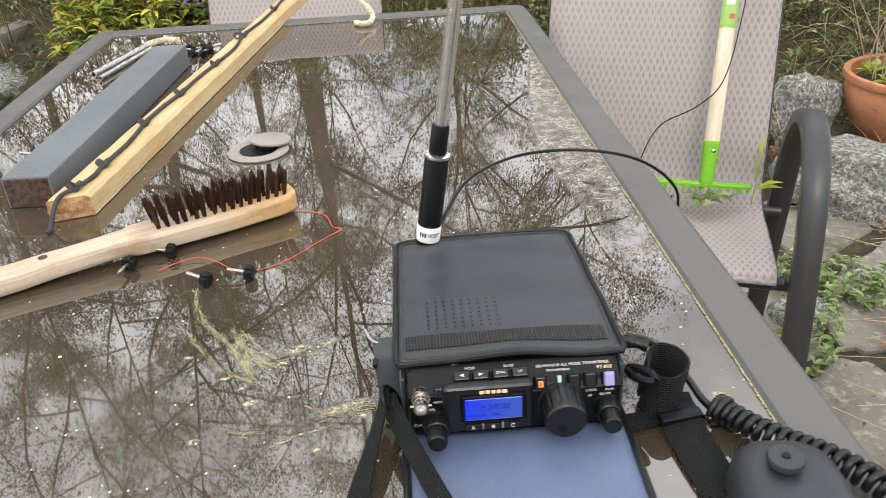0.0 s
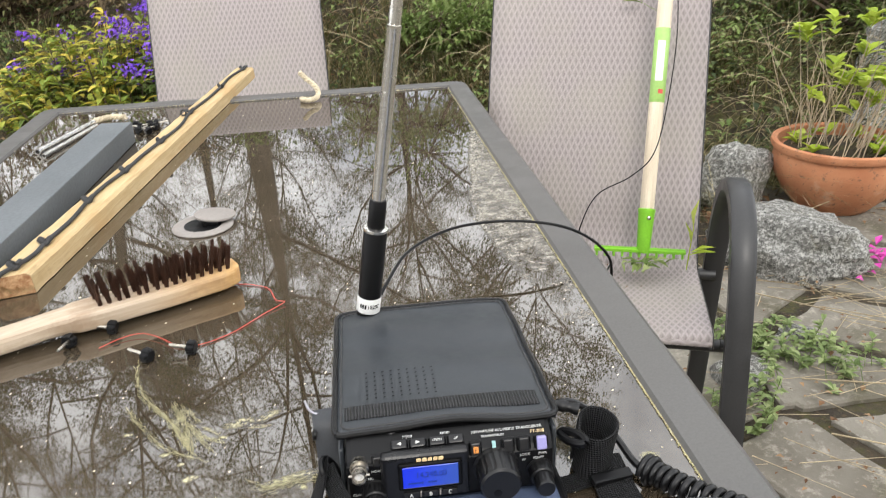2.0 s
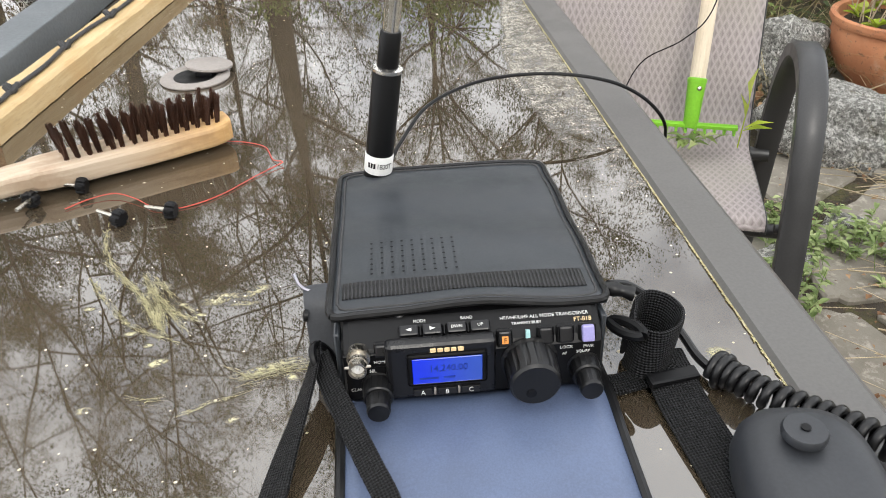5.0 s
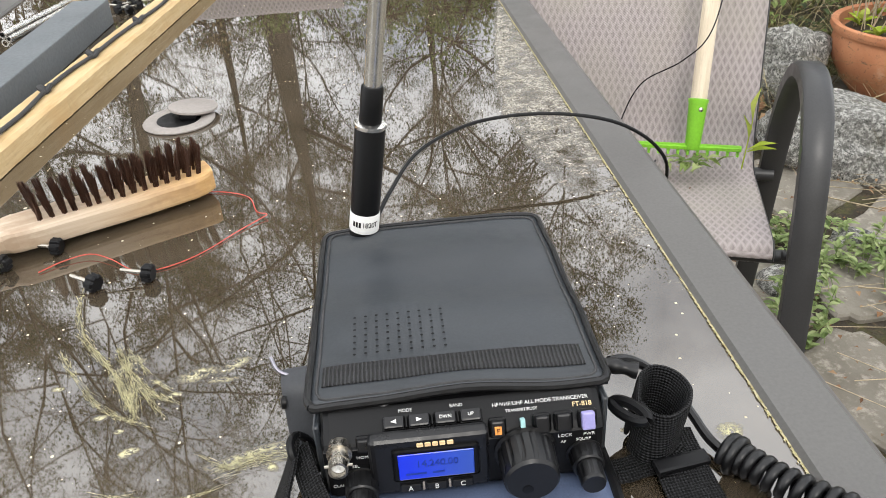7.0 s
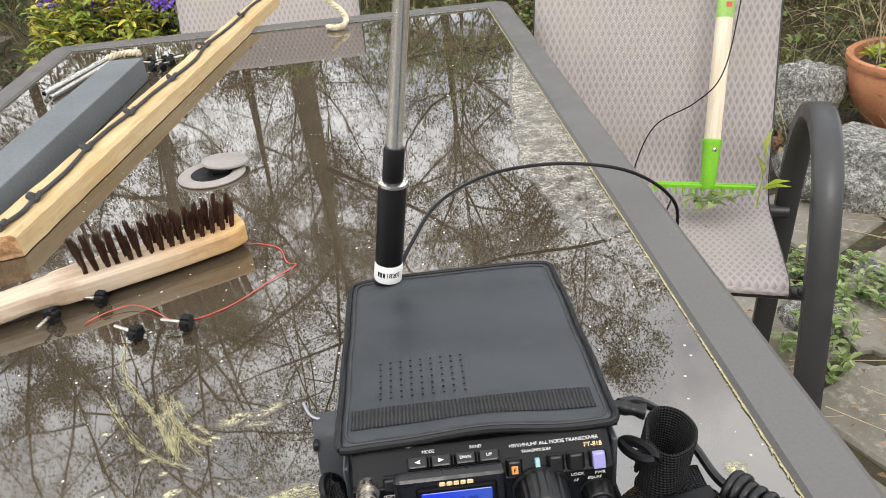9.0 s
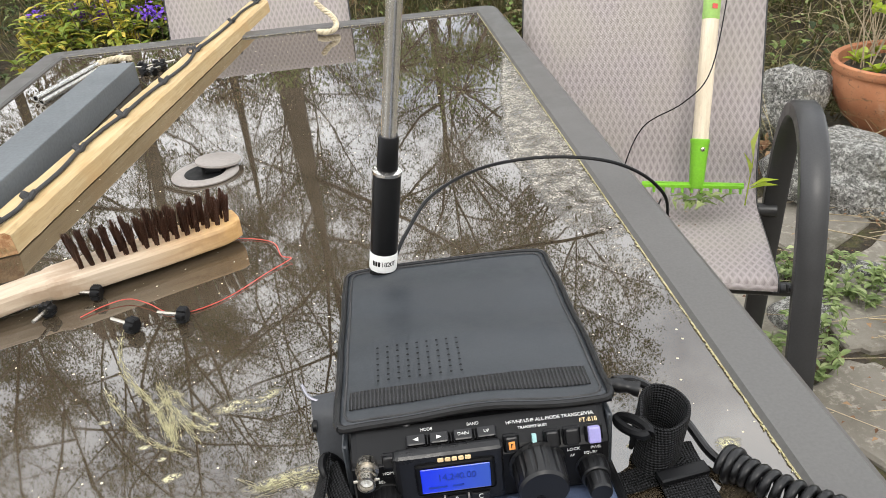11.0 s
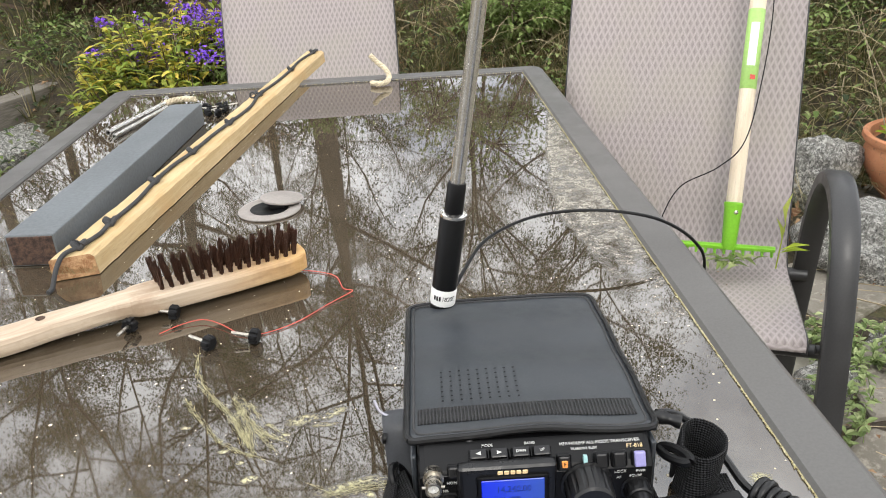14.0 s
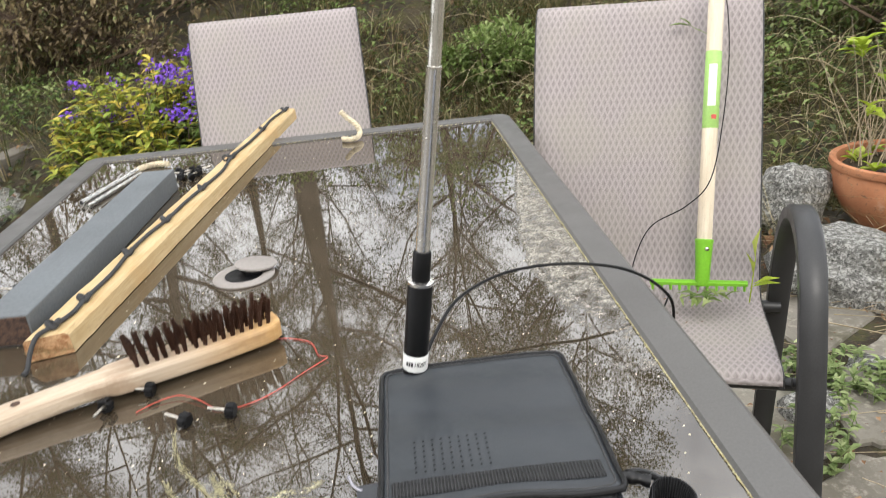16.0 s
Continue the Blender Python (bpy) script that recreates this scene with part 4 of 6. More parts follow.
def flap_outline(k, n=120, inset=0.0):
    """Walks round the top flap: rounded front corners, a bowed front lip."""
    t = k / n * 4
    a, f = int(t) % 4, t - int(t)
    X, Y0, Y1 = FX - inset, FY0 + inset, FY1 - inset
    if a == 0:
        x, y = -X + 2 * X * f, Y0
    elif a == 1:
        x, y = X, Y0 + (Y1 - Y0) * f
    elif a == 2:
        x, y = X - 2 * X * f, Y1
    else:
        x, y = -X, Y1 - (Y1 - Y0) * f
    r = 0.0065
    cx, cy = max(-X + r, min(X - r, x)), max(Y0 + r, min(Y1 - r, y))
    d = Vector((x - cx, y - cy))
    if d.length > r:
        d = d.normalized() * r
    return cx + d.x, cy + d.y


bm = bmesh.new()
nu, nv = 28, 30
grid = [[bm.verts.new((FX * (2 * i / nu - 1) * 0.99, FY0 + (FY1 - FY0) * (0.005 + 0.99 * j / nv), flap_z(FX * (2 * i / nu - 1), FY0 + (FY1 - FY0) * j / nv))) for i in range(nu + 1)] for j in range(nv + 1)]
for j in range(nv):
    for i in range(nu):
        bm.faces.new((grid[j][i], grid[j][i + 1], grid[j + 1][i + 1], grid[j + 1][i]))
flap = part("top_flap", bm, M["vinyl"], case, "padded black vinyl top with perforations")
sol = flap.modifiers.new("thickness", "SOLIDIFY")
sol.thickness, sol.offset = 0.004, -1
edge = [Vector((*flap_outline(k), 0)) for k in range(121)]
part("piping", sweep([Vector((q.x, q.y, flap_z(q.x, q.y) - 0.0008)) for q in edge], 0.0023, 8), M["rubber"], flap, "rounded black edge piping")
edge = [Vector((*flap_outline(k, inset=0.0045), 0)) for k in range(121)]
part("seam", sweep([Vector((q.x, q.y, flap_z(q.x, q.y) + 0.0002)) for q in edge], 0.0008, 6), M["cord"], flap)
bm = bmesh.new()
rows = []
for j in range(5):
    y = 0.0325 + 0.0165 * j / 4
    rows.append([bm.verts.new((-0.0695 + 0.137 * i / 60, y, flap_z(-0.0695 + 0.137 * i / 60, y) + 0.0008)) for i in range(61)])
for a, b in zip(rows, rows[1:]):
    for i in range(60):
        bm.faces.new((a[i], a[i + 1], b[i + 1], b[i]))
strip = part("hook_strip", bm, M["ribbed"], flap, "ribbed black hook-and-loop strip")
strip.modifiers.new("thickness", "SOLIDIFY").thickness = 0.0012
# speaker holes: flat black discs on the flap paint the shade inside them
bm = bmesh.new()
for j in range(7):
    for i in range(9):
        x, y = -0.0530 + 0.0062 * i, 0.0575 + 0.0057 * j
        ring = [bm.verts.new((x + 0.0009 * math.cos(k * math.pi / 4), y + 0.0009 * math.sin(k * math.pi / 4), flap_z(x, y) + 0.0009)) for k in range(8)]
        bm.faces.new(ring)
tagged(part("perforation", bm, M["black_plastic"], flap, "rows of black discs for the shade in punched speaker holes", False), kind="stuff")
# folded-down flap
bm = bmesh.new()
rows = []
for j in range(25):
    t = j / 24
    y = 0.004 - 0.155 * t
    rows.append([])
    for i in range(17):
        u = 2 * i / 16 - 1
        w = 0.0715 * (1 - 0.10 * ease(0.8, 1.0, t))
        z = 0.0040 + 0.0030 * math.sin(math.pi * t) * (1 - u * u) + 0.0025 * u ** 4
        rows[-1].append(bm.verts.new((u * w, y, z)))
for a, b in zip(rows, rows[1:]):
    for i in range(16):
        bm.faces.new((a[i], b[i], b[i + 1], a[i + 1]))
front = part("front_flap", bm, M["lining"], case, "blue-grey lining of the folded front flap")
sol = front.modifiers.new("thickness", "SOLIDIFY")
sol.thickness, sol.offset = 0.003, -1
rim = [(-0.0725, 0.02, 0.006), (-0.0735, -0.01, 0.0055), (-0.0728, -0.04, 0.005), (-0.072, -0.09, 0.005), (-0.070, -0.13, 0.005), (-0.06, -0.153, 0.005), (0.0, -0.156, 0.005), (0.06, -0.153, 0.005), (0.070, -0.13, 0.005), (0.072, -0.09, 0.005), (0.0728, -0.04, 0.005), (0.0735, -0.01, 0.0055), (0.0725, 0.02, 0.006)]
part("flap_piping", sweep(glide(rim, 6), 0.003, 8), M["rubber"], front, "rounded black edge piping")
# strap tab with a bright metal edge, and rings
tab = sweep(glide([(-0.0845, 0.056, 0.046), (-0.0838, 0.046, 0.043), (-0.083, 0.040, 0.034), (-0.082, 0.034, 0.020), (-0.080, 0.026, 0.008)], 6), 1.0, section=flat(0.017, 0.004), side=(1.0, -0.1, 0.0))
part("strap_tab", tab, M["vinyl_side"], case, "grey vinyl strap tab")
part("tab_edge", sweep(glide([(-0.0975, 0.058, 0.0545), (-0.0945, 0.054, 0.049), (-0.089, 0.052, 0.0462), (-0.082, 0.053, 0.0462), (-0.076, 0.054, 0.0468)], 6), 0.0010, 8), M["dull_metal"], case, "bright metal edge")
part("tab_stud", lathe([(0.004, 0), (0.004, 0.002), (0.002, 0.003)], 14, m=pose(-0.0905, 0.042, 0.036, 0, -80, 0)), M["black_plastic"], case)


def d_ring(m, a=0.013, b=0.009, r=0.0022):
    pts = [m @ Vector((a * math.cos(t * math.pi / 10), b * math.sin(t * math.pi / 10), 0)) for t in range(21)]
    return sweep(pts, r, 8)


part("ring", d_ring(pose(-0.0815, 0.018, 0.021, 35, 60, 30)), M["black_plastic"], case, "black plastic strap ring")
part("ring", d_ring(pose(0.0860, 0.0120, 0.0335, 22, -12, -62), 0.0125, 0.0036, 0.0030), M["black_plastic"], case, "black plastic strap ring")
part("cord_sleeve", sweep(glide([(0.073, 0.04, 0.043), (0.084, 0.038, 0.042), (0.096, 0.034, 0.040)], 6), lambda t: 0.0042 + 0.0006 * math.sin(t * 90), 10), M["rubber"], case, "ribbed black cord sleeve")


# ---- straps ----
def strap(points, width, side, label, steps=10):
    s = thing("shoulder_strap", pose(0, 0, 0), label, "strap")
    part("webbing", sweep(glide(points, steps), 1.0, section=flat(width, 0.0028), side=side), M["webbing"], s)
    return s


def strap_side(a, b):
    a, b = Vector(a), Vector(b)
    return lambda t: a.lerp(b, t)


left_strap = strap([(0.4585, 1.112, 0.744), (0.456, 1.096, 0.741), (0.450, 1.07, 0.736), (0.443, 1.045, 0.730), (0.437, 1.018, 0.7255), (0.430, 0.985, 0.7235), (0.425, 0.94, 0.7235)], 0.0175, strap_side((0.35, -0.3, 0.9), (1, 0.1, 0.1)), "black woven shoulder strap lying beside the radio")
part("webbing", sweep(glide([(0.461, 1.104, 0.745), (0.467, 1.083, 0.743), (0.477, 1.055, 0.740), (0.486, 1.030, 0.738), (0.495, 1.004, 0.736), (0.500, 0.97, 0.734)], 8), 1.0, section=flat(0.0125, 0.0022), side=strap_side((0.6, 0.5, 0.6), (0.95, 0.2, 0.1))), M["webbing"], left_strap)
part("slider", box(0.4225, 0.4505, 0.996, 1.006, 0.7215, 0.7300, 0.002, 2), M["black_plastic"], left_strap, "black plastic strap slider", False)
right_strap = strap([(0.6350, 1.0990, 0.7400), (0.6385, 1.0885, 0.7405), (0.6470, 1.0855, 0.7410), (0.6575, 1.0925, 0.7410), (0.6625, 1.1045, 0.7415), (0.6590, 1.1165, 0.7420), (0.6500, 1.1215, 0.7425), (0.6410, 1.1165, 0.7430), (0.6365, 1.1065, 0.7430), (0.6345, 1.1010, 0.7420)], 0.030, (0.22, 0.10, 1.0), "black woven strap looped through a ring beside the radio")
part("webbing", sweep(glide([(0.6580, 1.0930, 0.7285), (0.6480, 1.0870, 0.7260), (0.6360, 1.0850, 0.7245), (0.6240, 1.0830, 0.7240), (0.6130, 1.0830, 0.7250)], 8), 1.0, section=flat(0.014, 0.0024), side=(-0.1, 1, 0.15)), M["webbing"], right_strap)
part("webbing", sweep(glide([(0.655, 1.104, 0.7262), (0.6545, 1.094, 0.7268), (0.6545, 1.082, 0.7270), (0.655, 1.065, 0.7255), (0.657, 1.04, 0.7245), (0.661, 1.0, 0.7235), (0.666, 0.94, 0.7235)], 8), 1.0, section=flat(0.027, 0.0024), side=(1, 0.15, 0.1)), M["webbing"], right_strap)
sl = box(-0.0148, 0.0148, -0.0045, 0.0045, -0.002, 0.0028, 0.0018, 2)
bmesh.ops.transform(sl, matrix=pose(0.6545, 1.0795, 0.7285, 6, 0, 8), verts=sl.verts[:])
part("slider", sl, M["black_plastic"], right_strap, "black plastic strap slider", False)

# ---- hand microphone with its coiled cord ----
mic = thing("hand_microphone", pose(0.689, 0.990, T, 0, 0, -8) @ Matrix.Scale(1.08, 4), "black hand microphone with a clip button, lying on the table", "microphone")
bm = bmesh.new()
rings = []
for t, w, l, z in ((0, 0.8, 0.86, 0.0), (1, 0.97, 0.98, 0.004), (2, 1.0, 1.0, 0.010), (3, 0.97, 0.98, 0.018), (4, 0.86, 0.9, 0.025), (5, 0.66, 0.72, 0.0285), (6, 0.35, 0.4, 0.0295)):
    ring = []
    for k in range(40):
        a = 2 * math.pi * k / 40
        c, s = math.cos(a), math.sin(a)
        ring.append(bm.verts.new((0.031 * w * math.copysign(abs(c) ** 0.65, c), 0.043 * l * math.copysign(abs(s) ** 0.65, s), z)))
    rings.append(ring)
for a, b in zip(rings, rings[1:]):
    for k in range(40):
        bm.faces.new((a[k], a[(k + 1) % 40], b[(k + 1) % 40], b[k]))
bm.faces.new(rings[-1])
bm.faces.new(rings[0][::-1])
part("body", bm, M["vinyl_side"], mic, "rounded matte black body")
button = part("clip_button", lathe([(0.0065, 0.0), (0.0060, 0.0035), (0.0095, 0.0042), (0.0098, 0.0068), (0.0090, 0.0082), (0.0, 0.0085)], 28, m=pose(-0.004, 0.014, 0.0285)), M["vinyl_side"], mic, "round black clip button")
part("button_screw", lathe([(0.0022, 0.0084), (0.0022, 0.0092), (0.0012, 0.0094)], 12, m=pose(-0.004, 0.014, 0.0285)), M["black_plastic"], button, "small dark screw")

cord = thing("coiled_cord", pose(0, 0, 0), "black coiled microphone cord on the table", "cord")
part("straight_run", sweep(glide([(0.628, 1.125, 0.7625), (0.641, 1.1305, 0.757), (0.656, 1.1285, 0.746), (0.6685, 1.113, 0.735), (0.675, 1.096, 0.7275), (0.680, 1.083, 0.7265)], 8), 0.0027, 8), M["rubber"], cord)
axis = glide([(0.679, 1.081, 0.731), (0.687, 1.071, 0.7315), (0.698, 1.057, 0.7315), (0.712, 1.042, 0.7325), (0.725, 1.027, 0.735), (0.738, 1.010, 0.736), (0.748, 0.99, 0.735), (0.754, 0.965, 0.734)], 60)
coil = []
for i, q in enumerate(axis):
    d = (axis[min(i + 1, len(axis) - 1)] - axis[max(i - 1, 0)]).normalized()
    s = d.cross(Vector((0, 0, 1))).normalized()
    u = s.cross(d)
    a = i * 2 * math.pi / 20.0
    r = 0.0064 * (1.35 if i < 34 else 1.0)
    coil.append(q + (s * math.cos(a) + u * math.sin(a)) * r)
part("coil", sweep(coil, 0.0027, 9), M["rubber"], cord, "tight black coils")

# ---- antenna ----
lean = (Vector((0.5435, 1.290, 1.037)) - Vector((0.5125, 1.294, 0.839))).normalized()
antenna = thing("telescopic_antenna", Matrix.Translation(Vector((0.5125, 1.294, 0.839))) @ lean.to_track_quat("Z", "Y").to_matrix().to_4x4(), "telescopic chrome antenna with a black base leaning over the radio", "antenna")
part("base", lathe([(0.0075, -0.102), (0.0095, -0.10), (0.0103, -0.092), (0.0103, -0.001), (0.0098, 0.0)], 28), M["black_plastic"], antenna, "glossy black base tube")
part("collar", lathe([(0.0104, -0.0012), (0.0108, -0.0005), (0.0108, 0.0015), (0.0078, 0.0025)], 28), M["chrome"], antenna, "thin metal collar")
part("sleeve", lathe([(0.0076, 0.0), (0.0074, 0.026), (0.0066, 0.0275)], 24), M["black_plastic"], antenna)
sections = ((0.0270, 0.172, 0.0056), (0.172, 0.33, 0.0050), (0.33, 0.48, 0.0044), (0.48, 0.62, 0.0038), (0.62, 0.75, 0.0032))
for a, b, r in sections:
    part("rod_section", lathe([(r, a), (r, b - 0.003), (r + 0.0002, b - 0.0026), (r + 0.0002, b - 0.0003), (r - 0.0004, b)], 20), M["chrome"], antenna, "polished metal rod section")
part("rod_tip", lathe([(0.0032, 0.75), (0.0042, 0.752), (0.0042, 0.757), (0.002, 0.760)], 16), M["chrome"], antenna)
part("label_band", lathe([(0.01038, -0.0785), (0.01052, -0.078), (0.01052, -0.0645), (0.01038, -0.064)], 40), M["label_white"], antenna, "white paper label")
inv = antenna.matrix_world.inverted()
text_dir = (inv.to_3x3() @ Vector((0.1, -1, 0.0)))
ang = math.atan2(text_dir.y, text_dir.x)
for k, ch in enumerate("1820T"):
    a = ang + (k - 0.9) * 0.215
    lettering(ch, 0.0056, Matrix.Translation((0.01056 * math.cos(a), 0.01056 * math.sin(a), -0.0713)) @ Matrix.Rotation(a + math.pi / 2, 4, "Z") @ pose(0, 0, 0, 90), M["black_plastic"], antenna, "lettering", 0.9)
for k in range(3):
    a = ang - (k + 2.1) * 0.215
    b = box(-0.0008, 0.0008, -0.0020, 0.0020, -0.0001, 0.0001)
    bmesh.ops.transform(b, matrix=Matrix.Translation((0.01056 * math.cos(a), 0.01056 * math.sin(a), -0.0713)) @ Matrix.Rotation(a + math.pi / 2, 4, "Z") @ pose(0, 0, 0, 90), verts=b.verts[:])
    part("maker_bar", b, M["black_plastic"], antenna, smooth=False)

cable = thing("coax_cable", pose(0, 0, 0), "thin black cable arching from the antenna over the table edge", "cable")
part("sheath", sweep(glide([(0.492, 1.303, 0.742), (0.505, 1.318, 0.747), (0.521, 1.352, 0.7575), (0.548, 1.405, 0.765), (0.594, 1.448, 0.766), (0.642, 1.458, 0.767), (0.690, 1.455, 0.764), (0.734, 1.452, 0.752), (0.770, 1.455, 0.7255), (0.788, 1.465, 0.690), (0.800, 1.52, 0.60), (0.83, 1.66, 0.50), (0.88, 1.80, 0.452), (0.93, 1.90, 0.4395), (0.98, 1.99, 0.436)], 10), 0.0017, 8), M["black_plastic"], cable)


# ---- batten with knotted cord ----
BM = pose(0.120, 1.463, T, 0, 0, -8.06)
batten = thing("pine_batten", BM, "new yellow pine batten lying along the table, past its far end", "timber")
BATTEN = ((-0.0175, 0.001), (-0.0175, 0.0235), (-0.0160, 0.0252), (0.0185, 0.0252), (0.0225, 0.0215), (0.0235, 0.001))


def cut(x):
    """The near end is sawn askew."""
    return 0.006 + 0.44 * (x + 0.0175)


bm = bmesh.new()
nl = 160
rings = []
for j in range(nl + 1):
    ring = []
    for x, z in BATTEN:
        y = cut(x) + (1.105 - cut(x)) * j / nl
        chip = 0.0011 * noise.noise(Vector((x * 90, y * 38, z * 90))) + 0.0006 * noise.noise(Vector((x * 90, y * 130, z * 90)))
        ring.append(bm.verts.new((x + chip, y, z + 0.0008 * noise.noise(Vector((y * 30, x * 70, 3))) * (z > 0.01))))
    rings.append(ring)
for a, b in zip(rings, rings[1:]):
    for k in range(6):
        bm.faces.new((a[k], b[k], b[(k + 1) % 6], a[(k + 1) % 6]))
bm.faces.new(rings[-1][::-1])
part("batten", bm, M["pine"], batten, smooth=False)
bm = bmesh.new()
bm.faces.new([bm.verts.new((x, cut(x) - 0.0002, z)) for x, z in BATTEN[::-1]])
part("sawn_end", bm, M["pine_end"], batten, "rough sawn reddish end", False)
fib = Leaves()
rnd = random.Random(5)
for k in range(260):
    x = rnd.uniform(-0.017, 0.023)
    fib.blade((x, cut(x) + 0.001, rnd.uniform(0.001, 0.006) + (0.004 if x < 0 else 0)), Vector((rnd.uniform(-0.6, 0.6), -1, 0)), rnd.uniform(0.003, 0.012), 0.0007, 0.2)
tagged(fib.make("splinters", M["pine"], batten, "frayed wood fibres"), kind="stuff")

kcord = thing("knotted_cord", BM @ pose(0.0125, 0, 0), "dark grey knotted cord lying along the batten", "cord")
knots = [0.034, 0.098, 0.235, 0.357, 0.505, 0.690, 0.895, 1.075]
line = [(-0.020, -0.022, 0.0026), (-0.0195, -0.014, 0.0045), (-0.018, -0.003, 0.019), (-0.016, 0.012, 0.0285)]
for i, y in enumerate(knots):
    line.append((-0.010 + 0.004 * math.sin(i * 2.1), y + 0.0, 0.0283))
    if i + 1 < len(knots):
        line.append((-0.009 + 0.006 * math.sin(i * 1.7 + 1), (y + knots[i + 1]) / 2, 0.0282))
line.append((-0.004, 1.103, 0.0284))
part("cord", sweep(glide(line, 8), 0.0025, 8), M["cord"], kcord)
for i, y in enumerate(knots):
    x0 = -0.010 + 0.004 * math.sin(i * 2.1)
    pts = []
    for k in range(26):
        a = k / 25 * 2 * math.pi * 1.6 + i
        pts.append((x0 + 0.0062 * math.cos(a) * (0.8 + 0.2 * math.sin(2 * a)), y + 0.0045 * math.sin(a) + (k / 25 - 0.5) * 0.006, 0.0302 + 0.0028 * math.sin(a * 2 + 0.6)))
    part("knot", sweep(pts, 0.0029, 7), M["cord"], kcord)
part("cord_loop", sweep([(-0.020 + 0.005 * math.cos(a), 0.672, 0.0315 + 0.0052 * math.sin(a)) for a in [k * 2 * math.pi / 16 for k in range(17)]], 0.0018, 6), M["cord"], kcord)

# ---- grey painted block ----
BK = pose(0.068, 1.516, T, 0, 0, -3.6)
block = thing("painted_timber", BK, "blue-grey painted timber offcut with a dark raw end", "timber")
bm = box(-0.027, 0.027, 0.0, 0.556, 0.0005, 0.037, 0.0018, 2)
part("timber", bm, M["grey_paint"], block, smooth=False)
part("raw_end", box(-0.0250, 0.0250, -0.0012, 0.003, 0.002, 0.0350, 0.0008, 1), M["dark_end"], block, "dark brown unpainted end", False)

# ---- wire brush ----
BR = pose(0.1235, 1.3375, T, 0, 0, 27.2)
brush = thing("wire_brush", BR, "wooden wire brush with rusty bristles facing up", "brush")
outline = [(-0.040, 0.015), (-0.030, 0.0170), (0.0, 0.0160), (0.04, 0.0140), (0.075, 0.0138), (0.095, 0.0160), (0.110, 0.0195), (0.125, 0.0205), (0.18, 0.0205), (0.245, 0.0200), (0.262, 0.0180), (0.270, 0.0120)]
spine = [(-0.040, 0.0006), (-0.01, 0.0012), (0.04, 0.0035), (0.09, 0.0052), (0.13, 0.0048), (0.2, 0.0040), (0.25, 0.0046), (0.27, 0.0062)]


def along(table_, t):
    for (a, va), (b, vb) in zip(table_, table_[1:]):
        if t <= b:
            return va + (vb - va) * ease(0, 1, (t - a) / (b - a))
    return table_[-1][1]


bm = bmesh.new()
rings = []
for j in range(64):
    x = -0.040 + 0.310 * j / 63
    w, z0 = along(outline, x), along(spine, x)
    th = 0.0208
    ring = []
    for k in range(16):
        a = 2 * math.pi * k / 16 + math.pi / 16
        c, s = math.cos(a), math.sin(a)
        e = 0.35 if x > 0.1 else 0.6
        ring.append(bm.verts.new((x, w * math.copysign(abs(c) ** e, c), z0 + th / 2 + th / 2 * math.copysign(abs(s) ** e, s))))
    rings.append(ring)
for a, b in zip(rings, rings[1:]):
    for k in range(16):
        bm.faces.new((a[k], b[k], b[(k + 1) % 16], a[(k + 1) % 16]))
bm.faces.new(rings[0])
bm.faces.new(rings[-1][::-1])
bmesh.ops.recalc_face_normals(bm, faces=bm.faces[:])
part("handle", bm, M["beech"], brush, "pale varnished beech body", False)
# no drilling in the mesh: a dark disc stands for the hole's shade
part("hanging_hole", lathe([(0.0042, 0.0), (0.0042, 0.0003)], 20, m=pose(0.024, 0.0, along(spine, 0.024) + 0.0209)), M["dark_end"], brush, "dark disc for the shade in the drilled hanging hole")
rnd = random.Random(8)
for j in range(15):
    for r in range(3):
        tuft = Leaves()
        x0, y0 = 0.128 + 0.0093 * j + rnd.gauss(0, 0.0006), -0.0105 + 0.0095 * r
        tip = (rnd.gauss(0, 0.0010), rnd.gauss(0, 0.0010), rnd.uniform(0.024, 0.029))
        for k in range(30):
            a, q = rnd.uniform(0, 6.28), 0.0021 * math.sqrt(rnd.random())
            p0 = Vector((x0 + q * math.cos(a), y0 + q * math.sin(a), 0.0243))
            out = Vector((rnd.gauss(tip[0], 0.0009) + (x0 - 0.19) * 0.05, rnd.gauss(tip[1], 0.0009) + y0 * 0.12, tip[2] * rnd.uniform(0.9, 1.05)))
            p1 = p0 + out * 0.55 + Vector((rnd.gauss(0, 0.0004), rnd.gauss(0, 0.0004), 0))
            tuft.stem(p0, p1, 0.00042, 0.0004)
            tuft.stem(p1, p0 + out, 0.0004, 0.0003)
        tuft.make("bristle_tuft", M["bristle"], brush)


# ---- small screws with black knobs, red wire, metal tubes, rope end ----
def knob_screw(m):
    s = thing("thumb_screw", m, "small metal screw with a black plastic knob on the table", "screw", "loose thumb screws")
    bm = bmesh.new()
    n = 36
    rings = []
    for t, k in ((0, 0.8), (0.001, 1.0), (0.0065, 1.0), (0.008, 0.8)):
        rings.append([bm.verts.new(((0.0072 if i % 6 < 4 else 0.006) * k * math.cos(2 * math.pi * i / n), (0.0072 if i % 6 < 4 else 0.006) * k * math.sin(2 * math.pi * i / n), t)) for i in range(n)])
    for a, b in zip(rings, rings[1:]):
        for i in range(n):
            bm.faces.new((a[i], a[(i + 1) % n], b[(i + 1) % n], b[i]))
    bm.faces.new(rings[-1])
    bm.faces.new(rings[0][::-1])
    part("knob", bm, M["black_plastic"], s, "lobed black plastic knob", False)
    part("shank", lathe([(0.0015, -0.017), (0.0017, -0.016), (0.0017, 0.0), (0.0032, 0.0), (0.0032, 0.0005)], 10), M["nickel"], s, "threaded metal shank")
    return s


